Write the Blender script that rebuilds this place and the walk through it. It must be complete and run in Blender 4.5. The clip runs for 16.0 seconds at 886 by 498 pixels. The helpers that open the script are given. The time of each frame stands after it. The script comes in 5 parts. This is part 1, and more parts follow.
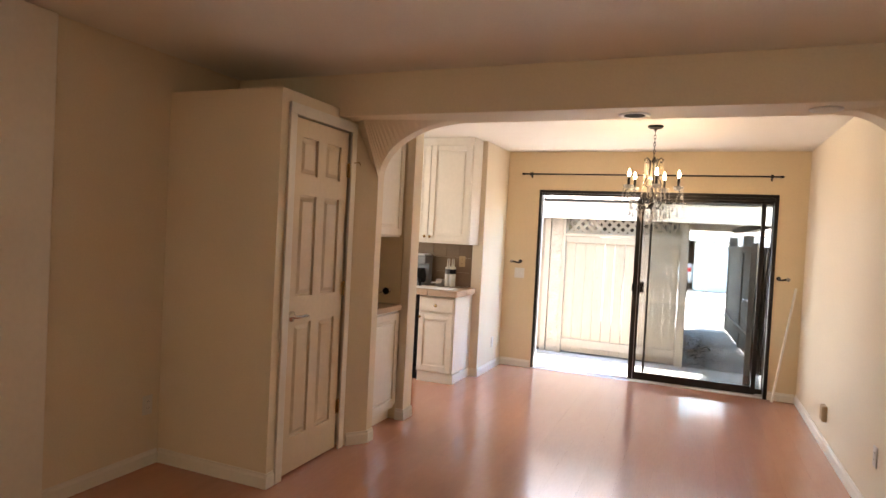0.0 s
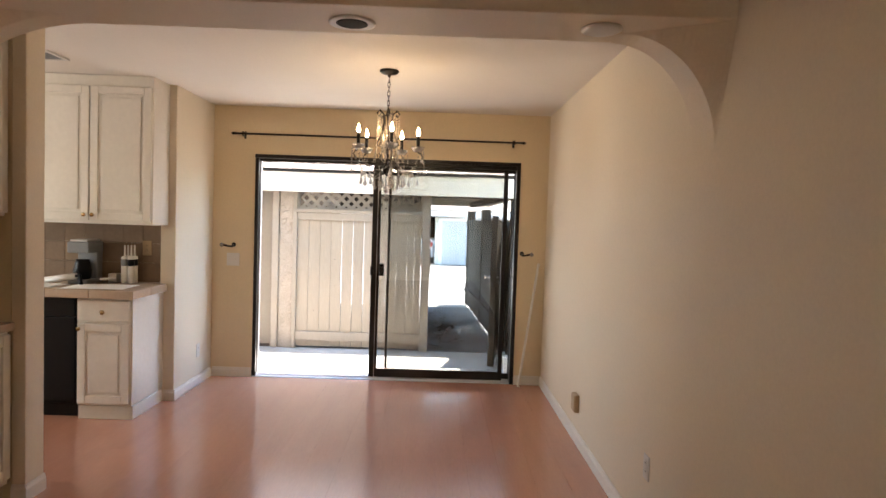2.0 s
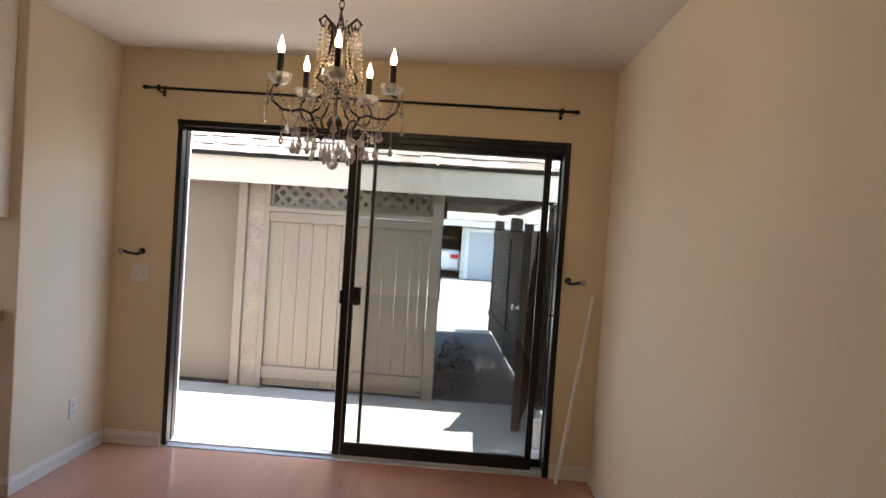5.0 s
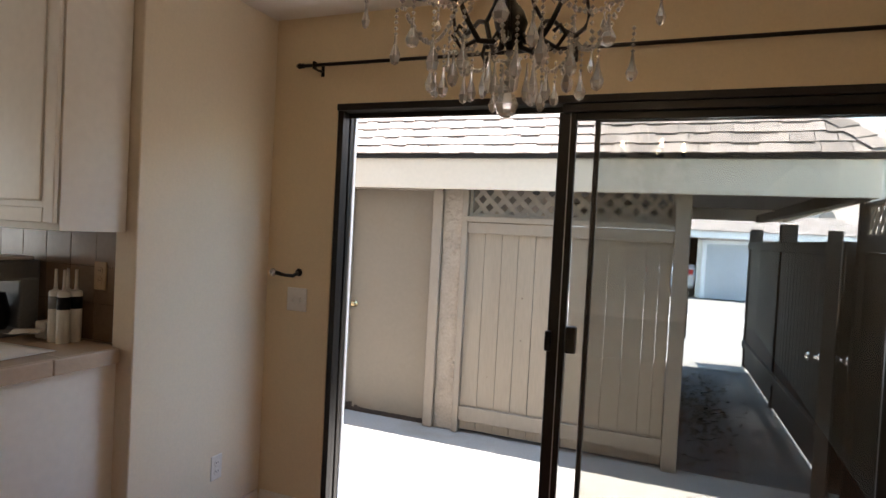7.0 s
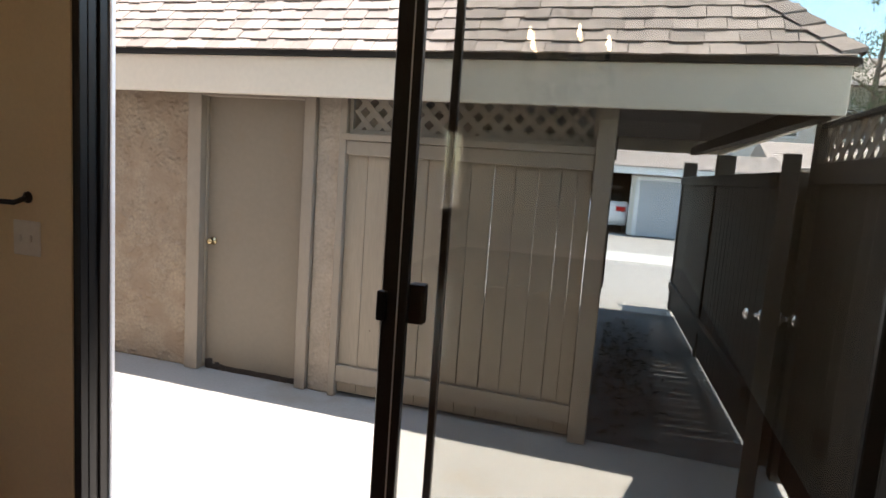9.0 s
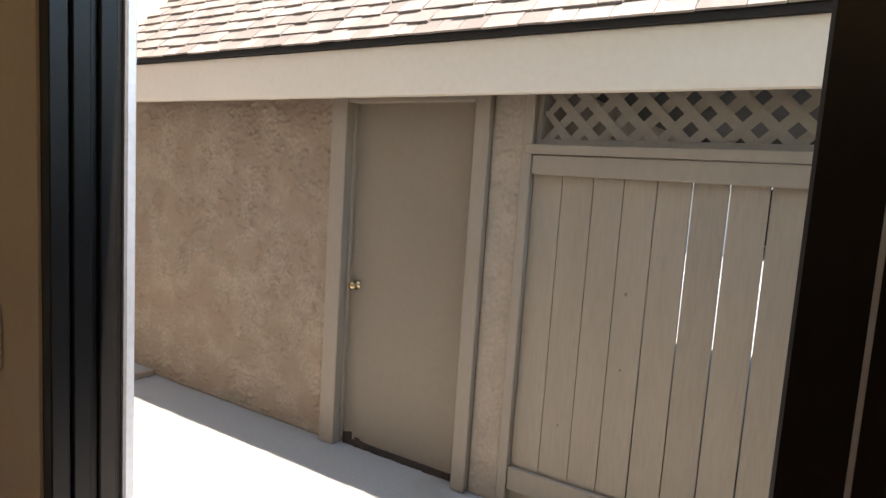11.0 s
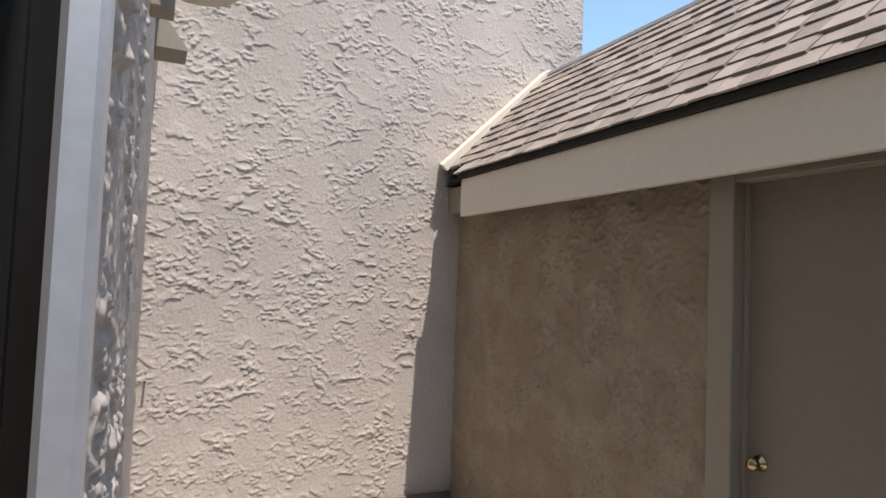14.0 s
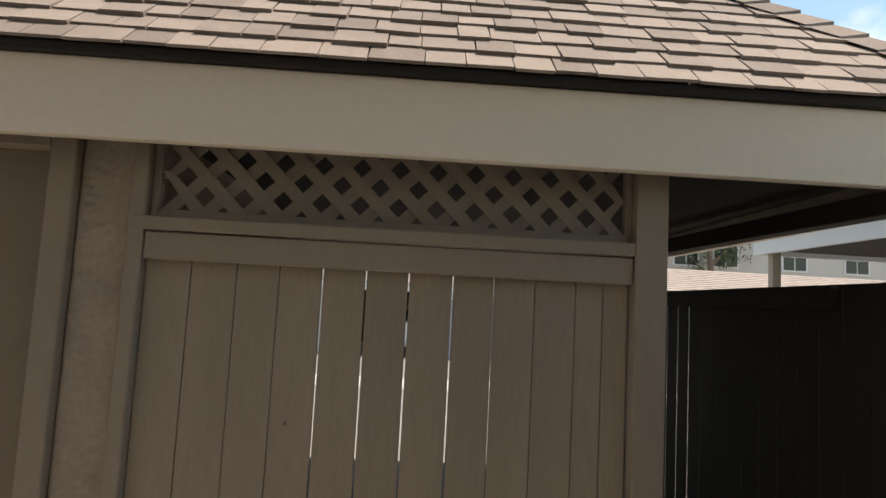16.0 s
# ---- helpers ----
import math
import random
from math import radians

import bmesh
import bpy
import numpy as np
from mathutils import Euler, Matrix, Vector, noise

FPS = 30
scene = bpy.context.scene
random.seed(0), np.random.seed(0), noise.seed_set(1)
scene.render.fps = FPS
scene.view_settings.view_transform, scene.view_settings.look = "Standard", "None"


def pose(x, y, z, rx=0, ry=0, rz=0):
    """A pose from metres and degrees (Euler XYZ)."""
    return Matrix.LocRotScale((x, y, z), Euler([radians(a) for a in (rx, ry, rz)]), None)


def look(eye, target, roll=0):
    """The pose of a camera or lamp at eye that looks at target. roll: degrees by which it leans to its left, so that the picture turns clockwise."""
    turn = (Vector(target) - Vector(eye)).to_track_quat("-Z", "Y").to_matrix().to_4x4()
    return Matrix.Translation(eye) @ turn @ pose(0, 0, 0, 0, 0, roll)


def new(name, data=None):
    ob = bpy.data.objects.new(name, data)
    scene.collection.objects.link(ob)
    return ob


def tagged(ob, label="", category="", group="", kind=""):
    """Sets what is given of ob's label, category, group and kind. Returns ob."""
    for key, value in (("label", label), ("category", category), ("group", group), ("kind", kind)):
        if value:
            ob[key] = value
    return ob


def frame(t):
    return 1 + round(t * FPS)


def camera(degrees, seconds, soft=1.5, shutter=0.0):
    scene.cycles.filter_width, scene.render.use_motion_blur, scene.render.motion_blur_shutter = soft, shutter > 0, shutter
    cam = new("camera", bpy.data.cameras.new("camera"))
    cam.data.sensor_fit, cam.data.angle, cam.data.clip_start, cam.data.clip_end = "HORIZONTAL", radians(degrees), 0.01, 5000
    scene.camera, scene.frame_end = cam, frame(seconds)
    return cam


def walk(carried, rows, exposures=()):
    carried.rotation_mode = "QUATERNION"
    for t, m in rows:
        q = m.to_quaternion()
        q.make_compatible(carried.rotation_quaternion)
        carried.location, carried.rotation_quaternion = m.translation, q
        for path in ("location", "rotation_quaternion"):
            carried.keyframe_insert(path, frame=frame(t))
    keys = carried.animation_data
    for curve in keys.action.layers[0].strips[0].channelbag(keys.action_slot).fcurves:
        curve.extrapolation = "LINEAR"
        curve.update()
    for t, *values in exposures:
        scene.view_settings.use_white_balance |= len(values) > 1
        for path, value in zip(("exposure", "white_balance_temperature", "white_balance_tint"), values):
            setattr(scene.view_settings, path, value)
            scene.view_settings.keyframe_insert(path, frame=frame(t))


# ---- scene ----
cam = camera(71.8, 16.0)
PATH = [
    (0, (0.167, -0.387, 1.481), (-0.598, 1.46, 1.429), 3.0),
    (0.5, (0.075, -0.07, 1.483), (-0.378, 1.877, 1.433), 2.1),
    (1, (0.123, 0.241, 1.463), (-0.149, 2.222, 1.404), 1.3),
    (1.5, (0.159, 0.533, 1.466), (-0.012, 2.524, 1.379), 2.2),
    (2, (0.138, 0.873, 1.471), (0.162, 2.871, 1.383), 1.9),
    (2.5, (0.239, 1.157, 1.445), (0.33, 3.153, 1.368), 2.0),
    (3, (0.299, 1.49, 1.41), (0.406, 3.487, 1.373), 3.0),
    (3.2, (0.297, 1.616, 1.431), (0.412, 3.612, 1.396), 2.9),
    (5.3, (0.309, 2.936, 1.449), (0.143, 4.928, 1.389), 3.7),
    (5.5, (0.313, 3.069, 1.448), (0.074, 5.054, 1.395), 3.5),
    (6, (0.238, 3.354, 1.437), (-0.189, 5.307, 1.366), 4.0),
    (6.5, (0.144, 3.637, 1.461), (-0.453, 5.544, 1.37), 4.2),
    (7, (0.119, 3.92, 1.441), (-0.649, 5.766, 1.386), 3.0),
    (7.5, (0.082, 4.182, 1.431), (-0.723, 6.011, 1.342), 4.4),
    (8, (0.031, 4.389, 1.425), (-0.746, 6.227, 1.292), 2.9),
    (8.5, (0.139, 4.664, 1.411), (-0.496, 6.546, 1.181), 2.5),
    (9, (0.188, 4.926, 1.389), (-0.385, 6.826, 1.134), 4.1),
    (9.5, (0.06, 5.213, 1.395), (-0.571, 7.093, 1.132), 5.3),
    (10, (-0.054, 5.505, 1.384), (-0.959, 7.276, 1.172), 4.2),
    (12.5, (-0.987, 6.457, 1.412), (-2.184, 8.024, 1.076), 2.25),
    (13, (-1.05, 6.588, 1.364), (-2.658, 7.741, 1.089), 2.25),
    (13.5, (-1.155, 6.595, 1.342), (-2.988, 7.395, 1.322), 0.9),
    (14, (-1.152, 6.618, 1.387), (-2.954, 7.48, 1.482), 2.2),
    (14.5, (-1.065, 6.61, 1.432), (-2.694, 7.747, 1.658), 3.45),
    (15, (-0.98, 6.6, 1.418), (-2.253, 8.121, 1.68), 4.1),
    (15.5, (-0.87, 6.6, 1.401), (-1.558, 8.47, 1.572), 3.8),
    (16, (-0.751, 6.598, 1.348), (-0.66, 8.588, 1.532), 3.0),
]
EXPOSURES = [(0.0, 4.2, 7000, 15), (1.0, 3.95, 6950, 15), (1.5, 3.72, 6950, 15), (2.5, 3.35, 6850, 14), (3.0, 3.2, 6800, 14), (5.5, 2.72, 6750, 13), (7.0, 2.35, 6750, 13),
             (8.5, 1.85, 6950, 14), (10.0, 1.62, 7150, 14), (12.5, 1.55, 7300, 15), (13.0, 1.05, 6950, 16), (14.0, 0.4, 7000, 15), (15.0, 0.08, 7200, 15), (15.5, 0.12, 7350, 15), (16.0, 0.27, 8200, 15)]
walk(cam, [(t, look(eye, target, roll)) for t, eye, target, roll in PATH], EXPOSURES)

# ---- world and light ----
SUN_TO = Vector((0.32, 0.047, 1.0)).normalized()
world = bpy.data.worlds.new("world")
scene.world = world
world.use_nodes = True
wn, wl = world.node_tree.nodes, world.node_tree.links
wn.clear()
w_out = wn.new("ShaderNodeOutputWorld")
w_bg = wn.new("ShaderNodeBackground")
w_sky = wn.new("ShaderNodeTexSky")
w_sky.sky_type = "NISHITA"
w_sky.sun_disc = False
w_sky.sun_elevation = math.asin(SUN_TO.z)
w_sky.sun_rotation = math.atan2(SUN_TO.x, SUN_TO.y)
w_sky.air_density, w_sky.dust_density, w_sky.ozone_density = 1.3, 0.4, 0.7
w_bg.inputs["Strength"].default_value = 0.135
w_co = wn.new("ShaderNodeTexCoord")
w_map = wn.new("ShaderNodeMapping")
w_map.inputs["Scale"].default_value = (2.4, 2.4, 3.4)
w_noise = wn.new("ShaderNodeTexNoise")
w_noise.inputs["Scale"].default_value = 1.3
w_noise.inputs["Detail"].default_value = 6.0
w_ramp = wn.new("ShaderNodeValToRGB")
w_ramp.color_ramp.elements[0].position, w_ramp.color_ramp.elements[1].position = 0.53, 0.76
w_mix = wn.new("ShaderNodeMixRGB")
w_mix.inputs["Color2"].default_value = (12.0, 12.0, 12.2, 1)
wl.new(w_co.outputs["Generated"], w_map.inputs["Vector"])
wl.new(w_map.outputs["Vector"], w_noise.inputs["Vector"])
wl.new(w_noise.outputs["Fac"], w_ramp.inputs["Fac"])
wl.new(w_ramp.outputs["Color"], w_mix.inputs["Fac"])
w_tint = wn.new("ShaderNodeMixRGB")
w_tint.blend_type = "MULTIPLY"
w_tint.inputs["Fac"].default_value = 1.0
w_tint.inputs["Color2"].default_value = (1.11, 1.34, 1.39, 1)
wl.new(w_sky.outputs["Color"], w_tint.inputs["Color1"])
wl.new(w_tint.outputs["Color"], w_mix.inputs["Color1"])
wl.new(w_mix.outputs["Color"], w_bg.inputs["Color"])
wl.new(w_bg.outputs["Background"], w_out.inputs["Surface"])

sun_data = bpy.data.lights.new("sun", "SUN")
sun_data.energy, sun_data.angle, sun_data.color = 5.0, radians(0.53), (1.0, 0.97, 0.92)
sun = new("sun", sun_data)
sun.matrix_world = look(SUN_TO * 30, (0, 0, 0))


def fill_lamp(name, eye, target, w, h, watts, colour):
    """An area lamp set in an added, unseen window opening to brighten the room."""
    d = bpy.data.lights.new(name, "AREA")
    d.shape, d.size, d.size_y, d.energy, d.color = "RECTANGLE", w, h, watts, colour
    new(name, d).matrix_world = look(eye, target)


# unseen fill lamps, added to brighten the living room and the kitchen
fill_lamp("living_fill_light", (-2.84, -2.2, 1.4), (0.0, -2.2, 1.4), 1.2, 1.3, 1.3, (1.0, 0.80, 0.56))
fill_lamp("kitchen_fill_light", (-4.98, 4.5, 1.55), (0.0, 4.5, 1.45), 1.2, 1.0, 3.0, (0.95, 0.98, 1.0))


# ---- materials ----
def mat(name, base, rough=0.6, metal=0.0, var=0.12, scale=3.0, fine=60.0, bump=0.1, dist=0.002, coat=0.0,
        rand=0.0, stretch=(1, 1, 1), trans=0.0, ior=1.45, spec=0.5, emit=None, power=0.0, stain=None, stain_at=(0.55, 0.7), stain_scale=2.0, island=False):
    """A node material: two scales of noise on the colour, fine relief, a little variation of the gloss."""
    m = bpy.data.materials.new(name)
    m.use_nodes = True
    nd, ln = m.node_tree.nodes, m.node_tree.links
    p = nd["Principled BSDF"]
    p.inputs["Roughness"].default_value, p.inputs["Metallic"].default_value = rough, metal
    p.inputs["IOR"].default_value = ior
    p.inputs["Specular IOR Level"].default_value = spec
    p.inputs["Transmission Weight"].default_value = trans
    p.inputs["Coat Weight"].default_value = coat
    p.inputs["Coat Roughness"].default_value = 0.12
    if emit:
        p.inputs["Emission Color"].default_value = (*emit, 1)
        p.inputs["Emission Strength"].default_value = power
    co = nd.new("ShaderNodeTexCoord")
    mp = nd.new("ShaderNodeMapping")
    mp.inputs["Scale"].default_value = stretch
    ln.new(co.outputs["Object"], mp.inputs["Vector"])
    n1, n2 = nd.new("ShaderNodeTexNoise"), nd.new("ShaderNodeTexNoise")
    n1.inputs["Scale"].default_value, n1.inputs["Detail"].default_value = scale, 5.0
    n2.inputs["Scale"].default_value, n2.inputs["Detail"].default_value = fine, 4.0
    add = nd.new("ShaderNodeMath")
    add.operation = "ADD"
    ln.new(n1.outputs["Fac"], add.inputs[0])
    ln.new(n2.outputs["Fac"], add.inputs[1])
    last = add.outputs[0]
    if rand:
        info = nd.new("ShaderNodeNewGeometry" if island else "ShaderNodeObjectInfo")
        pick = "Random Per Island" if island else "Random"
        mad = nd.new("ShaderNodeMath")
        mad.operation, mad.inputs[1].default_value = "MULTIPLY_ADD", rand
        ln.new(info.outputs[pick], mad.inputs[0])
        ln.new(last, mad.inputs[2])
        sub = nd.new("ShaderNodeMath")
        sub.operation, sub.inputs[1].default_value = "SUBTRACT", rand / 2
        ln.new(mad.outputs[0], sub.inputs[0])
        last = sub.outputs[0]
        shift = nd.new("ShaderNodeVectorMath")
        shift.operation = "ADD"
        scl = nd.new("ShaderNodeVectorMath")
        scl.operation, scl.inputs[3].default_value = "SCALE", 37.0
        ln.new(info.outputs[pick], scl.inputs[0])
        ln.new(co.outputs["Object"], shift.inputs[0])
        ln.new(scl.outputs[0], shift.inputs[1])
        ln.new(shift.outputs[0], mp.inputs["Vector"])
    for n in (n1, n2):
        ln.new(mp.outputs["Vector"], n.inputs["Vector"])
    rng = nd.new("ShaderNodeMapRange")
    rng.inputs["From Min"].default_value, rng.inputs["From Max"].default_value = 0.6, 1.4
    rng.inputs["To Min"].default_value, rng.inputs["To Max"].default_value = 1 - var, 1 + var
    ln.new(last, rng.inputs["Value"])
    mul = nd.new("ShaderNodeVectorMath")
    mul.operation = "SCALE"
    mul.inputs[0].default_value = base
    ln.new(rng.outputs[0], mul.inputs[3])
    colour = mul.outputs[0]
    if stain:
        n3 = nd.new("ShaderNodeTexNoise")
        n3.inputs["Scale"].default_value, n3.inputs["Detail"].default_value = stain_scale, 7.0
        ln.new(co.outputs["Object"], n3.inputs["Vector"])
        rp = nd.new("ShaderNodeMapRange")
        rp.inputs["From Min"].default_value, rp.inputs["From Max"].default_value = stain_at
        ln.new(n3.outputs["Fac"], rp.inputs["Value"])
        mx = nd.new("ShaderNodeMixRGB")
        mx.inputs["Color2"].default_value = (*stain, 1)
        ln.new(rp.outputs[0], mx.inputs["Fac"])
        ln.new(colour, mx.inputs["Color1"])
        colour = mx.outputs[0]
    ln.new(colour, p.inputs["Base Color"])
    rr = nd.new("ShaderNodeMapRange")
    rr.inputs["To Min"].default_value, rr.inputs["To Max"].default_value = max(0.0, rough * 0.82), min(1.0, rough * 1.18)
    ln.new(n1.outputs["Fac"], rr.inputs["Value"])
    ln.new(rr.outputs[0], p.inputs["Roughness"])
    if bump:
        bp = nd.new("ShaderNodeBump")
        bp.inputs["Strength"].default_value, bp.inputs["Distance"].default_value = bump, dist
        ln.new(n2.outputs["Fac"], bp.inputs["Height"])
        ln.new(bp.outputs[0], p.inputs["Normal"])
    return m


PAINT = mat("cream_wall_paint", (0.77, 0.67, 0.52), 0.55, var=0.05, scale=1.2, fine=90, bump=0.12, dist=0.002)
YELLOW = mat("yellow_wall_paint", (0.74, 0.61, 0.41), 0.55, var=0.05, scale=1.2, fine=90, bump=0.12, dist=0.002)
CEIL = mat("ceiling_paint", (0.80, 0.75, 0.68), 0.8, var=0.05, scale=1.5, fine=120, bump=0.2, dist=0.003)
TRIM = mat("white_trim_paint", (0.79, 0.75, 0.68), 0.38, var=0.04, scale=2, fine=40, bump=0.04, dist=0.001)
DOORPAINT = mat("door_paint", (0.72, 0.60, 0.44), 0.4, var=0.05, scale=2, fine=40, bump=0.05, dist=0.001)
CABINET = mat("cabinet_paint", (0.82, 0.78, 0.71), 0.33, var=0.05, scale=2, fine=30, bump=0.04, dist=0.001)
LAMINATE = mat("floor_laminate", (0.49, 0.235, 0.155), 0.22, var=0.08, scale=1.6, fine=22, bump=0.03, dist=0.0006, rand=0.07,
               stretch=(6, 0.6, 1), coat=0.6)
GAPDARK = mat("plank_joint", (0.26, 0.11, 0.07), 0.5, var=0.1)
TILE = mat("counter_tile", (0.52, 0.40, 0.30), 0.25, var=0.08, scale=5, fine=50, bump=0.04, dist=0.001, rand=0.1)
GROUT = mat("grout", (0.42, 0.35, 0.28), 0.9, var=0.15, fine=90)
SPLASH = mat("backsplash_tile", (0.22, 0.15, 0.10), 0.25, var=0.12, scale=4, fine=40, bump=0.04, dist=0.001, rand=0.15)
BRONZE = mat("dark_bronze_aluminium", (0.018, 0.016, 0.015), 0.33, metal=0.3, var=0.25, scale=6, fine=90, bump=0.04, dist=0.0006)
MILL = mat("mill_aluminium", (0.60, 0.62, 0.67), 0.40, metal=0.6, var=0.1, scale=5, fine=80, bump=0.03, dist=0.0005)
IRON = mat("black_iron", (0.022, 0.018, 0.015), 0.42, metal=0.6, var=0.3, scale=15, fine=120, bump=0.15, dist=0.0006)
CHROME = mat("chrome", (0.75, 0.74, 0.72), 0.12, metal=1.0, var=0.04, bump=0)
BRASS = mat("brass", (0.50, 0.38, 0.21), 0.22, metal=1.0, var=0.08, scale=20, bump=0)
BLACKPLASTIC = mat("black_plastic", (0.006, 0.006, 0.007), 0.4, spec=0.2, var=0.15, bump=0.02)
GREYPLASTIC = mat("grey_plastic", (0.22, 0.23, 0.24), 0.4, var=0.1, bump=0.03)
WHITEPLASTIC = mat("white_plastic", (0.72, 0.70, 0.66), 0.4, var=0.05, bump=0.02)
TANPLASTIC = mat("tan_plastic", (0.46, 0.32, 0.18), 0.45, var=0.06, bump=0.02)
PAPER = mat("white_paper", (0.80, 0.78, 0.74), 0.85, var=0.05, scale=6, fine=40, bump=0.15, dist=0.002)
GLASS = mat("window_glass", (0.69, 0.70, 0.685), 0.0, trans=1.0, ior=1.5, var=0.0, bump=0)
CRYSTAL = mat("crystal", (0.95, 0.94, 0.92), 0.03, trans=0.72, ior=1.55, var=0.0, bump=0, spec=0.8)
AMBER = mat("amber_crystal", (0.95, 0.87, 0.74), 0.03, trans=0.7, ior=1.55, var=0.05, bump=0, spec=0.8)
BULB = mat("lit_bulb", (1.0, 0.85, 0.6), 0.3, var=0.0, bump=0, emit=(1.0, 0.74, 0.44), power=20.0)
# blotches: uneven brown tone, plus relief shading painted in where shade hides it
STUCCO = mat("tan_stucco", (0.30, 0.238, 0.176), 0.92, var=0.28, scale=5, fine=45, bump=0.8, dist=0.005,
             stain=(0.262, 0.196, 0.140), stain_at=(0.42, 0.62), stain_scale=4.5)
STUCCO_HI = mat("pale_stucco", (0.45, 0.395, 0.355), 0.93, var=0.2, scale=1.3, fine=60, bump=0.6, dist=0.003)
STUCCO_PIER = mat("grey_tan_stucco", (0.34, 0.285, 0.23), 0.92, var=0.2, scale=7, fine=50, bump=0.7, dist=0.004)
TRIMTAN = mat("tan_exterior_paint", (0.27, 0.225, 0.178), 0.55, var=0.09, scale=3, fine=35, bump=0.15, dist=0.0015, stretch=(1, 1, 0.4))
DOORTAN = mat("tan_door_paint", (0.205, 0.17, 0.128), 0.5, var=0.06, scale=1.5, fine=30, bump=0.06, dist=0.001,
              stain=(0.205, 0.155, 0.105), stain_at=(0.6, 0.85), stain_scale=3)
FASCIA = mat("fascia_paint", (0.70, 0.625, 0.515), 0.5, var=0.05, scale=1.5, fine=30, bump=0.08, dist=0.001)
PLANK = mat("painted_fence_board", (0.285, 0.235, 0.18), 0.62, var=0.13, scale=2, fine=28, bump=0.3, dist=0.002, rand=0.22,
            stretch=(3, 3, 0.35), stain=(0.26, 0.19, 0.13), stain_at=(0.66, 0.82), stain_scale=4)
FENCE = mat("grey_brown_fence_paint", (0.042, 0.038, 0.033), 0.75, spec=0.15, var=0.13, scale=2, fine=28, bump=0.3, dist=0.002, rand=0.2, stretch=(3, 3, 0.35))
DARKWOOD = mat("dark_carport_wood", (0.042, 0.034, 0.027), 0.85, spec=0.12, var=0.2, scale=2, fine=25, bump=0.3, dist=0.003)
SHINGLE = mat("asphalt_shingle", (0.258, 0.216, 0.190), 0.95, var=0.24, scale=9, fine=160, bump=0.8, dist=0.003, rand=0.8)
SHINGLE_UP = mat("asphalt_shingle_upper", (0.258, 0.216, 0.190), 0.95, var=0.24, scale=9, fine=160, bump=0.8, dist=0.003, rand=0.8, island=True)
FELT = mat("dark_roof_edge", (0.02, 0.018, 0.017), 0.9, var=0.2, bump=0.2)
CONCRETE = mat("patio_concrete", (0.31, 0.30, 0.285), 0.88, var=0.1, scale=1.1, fine=50, bump=0.3, dist=0.003,
               stain=(0.25, 0.225, 0.19), stain_at=(0.6, 0.78), stain_scale=2.1)
# carport slab, its colour about a third of the patio's
DARKCON = mat("dark_carport_concrete", (0.10, 0.098, 0.095), 0.85, var=0.25, scale=1.5, fine=40, bump=0.3, dist=0.003, stain=(0.045, 0.045, 0.045), stain_at=(0.5, 0.68), stain_scale=1.7)
ALLEY = mat("alley_concrete", (0.25, 0.24, 0.225), 0.9, var=0.12, scale=0.5, fine=20, bump=0.3, dist=0.004,
            stain=(0.28, 0.26, 0.24), stain_at=(0.58, 0.75), stain_scale=0.9)
GUTTER = mat("gutter_concrete", (0.46, 0.445, 0.42), 0.9, var=0.1, scale=1, fine=25, bump=0.3)
STEPWOOD = mat("step_edge_board", (0.34, 0.245, 0.18), 0.7, var=0.2, scale=3, fine=40, bump=0.3, stretch=(1, 0.2, 1))
LEAF = mat("dry_leaf", (0.055, 0.045, 0.03), 0.8, var=0.4, scale=20, bump=0.1, rand=0.0)
GREEN = mat("tree_foliage", (0.06, 0.095, 0.035), 0.6, var=0.4, scale=4, fine=20, bump=0)
LATTICE = mat("lattice_paint", (0.24, 0.205, 0.165), 0.6, var=0.12, scale=4, fine=40, bump=0.2, dist=0.001)
BARK = mat("bark", (0.16, 0.12, 0.09), 0.9, var=0.3, bump=0.6, dist=0.01)
FARWALL = mat("far_stucco", (0.50, 0.48, 0.45), 0.9, var=0.06, scale=1, bump=0.2)
FARDOOR = mat("grey_garage_door", (0.33, 0.36, 0.40), 0.5, var=0.05, scale=1, bump=0.05)
FARROOF = mat("far_shingle", (0.33, 0.28, 0.25), 0.95, var=0.3, scale=3, fine=30, bump=0.6, dist=0.01)
FARTRIM = mat("far_white_trim", (0.66, 0.68, 0.70), 0.6, var=0.05, bump=0.05)
CARPAINT = mat("white_car_paint", (0.70, 0.72, 0.75), 0.2, var=0.03, bump=0, coat=0.6)
CARGLASS = mat("car_glass", (0.02, 0.025, 0.03), 0.05, var=0.1, bump=0)
REDLENS = mat("red_lamp_lens", (0.45, 0.02, 0.02), 0.15, var=0.1, bump=0)
RUBBER = mat("rubber", (0.02, 0.02, 0.02), 0.8, var=0.2, bump=0.2)
RUST = mat("rotten_wood", (0.045, 0.032, 0.025), 0.95, var=0.4, scale=20, fine=90, bump=0.8, dist=0.006)


# ---- building helpers ----
def base(name, x, y, z, label="", category="", group="", kind=""):
    """An Empty at the base of a thing."""
    e = new(name)
    e.empty_display_size = 0.05
    e.matrix_basis = pose(x, y, z)
    return tagged(e, label, category, group, kind)


def world_of(ob):
    return world_of(ob.parent) @ ob.matrix_parent_inverse @ ob.matrix_basis if ob.parent else ob.matrix_basis.copy()


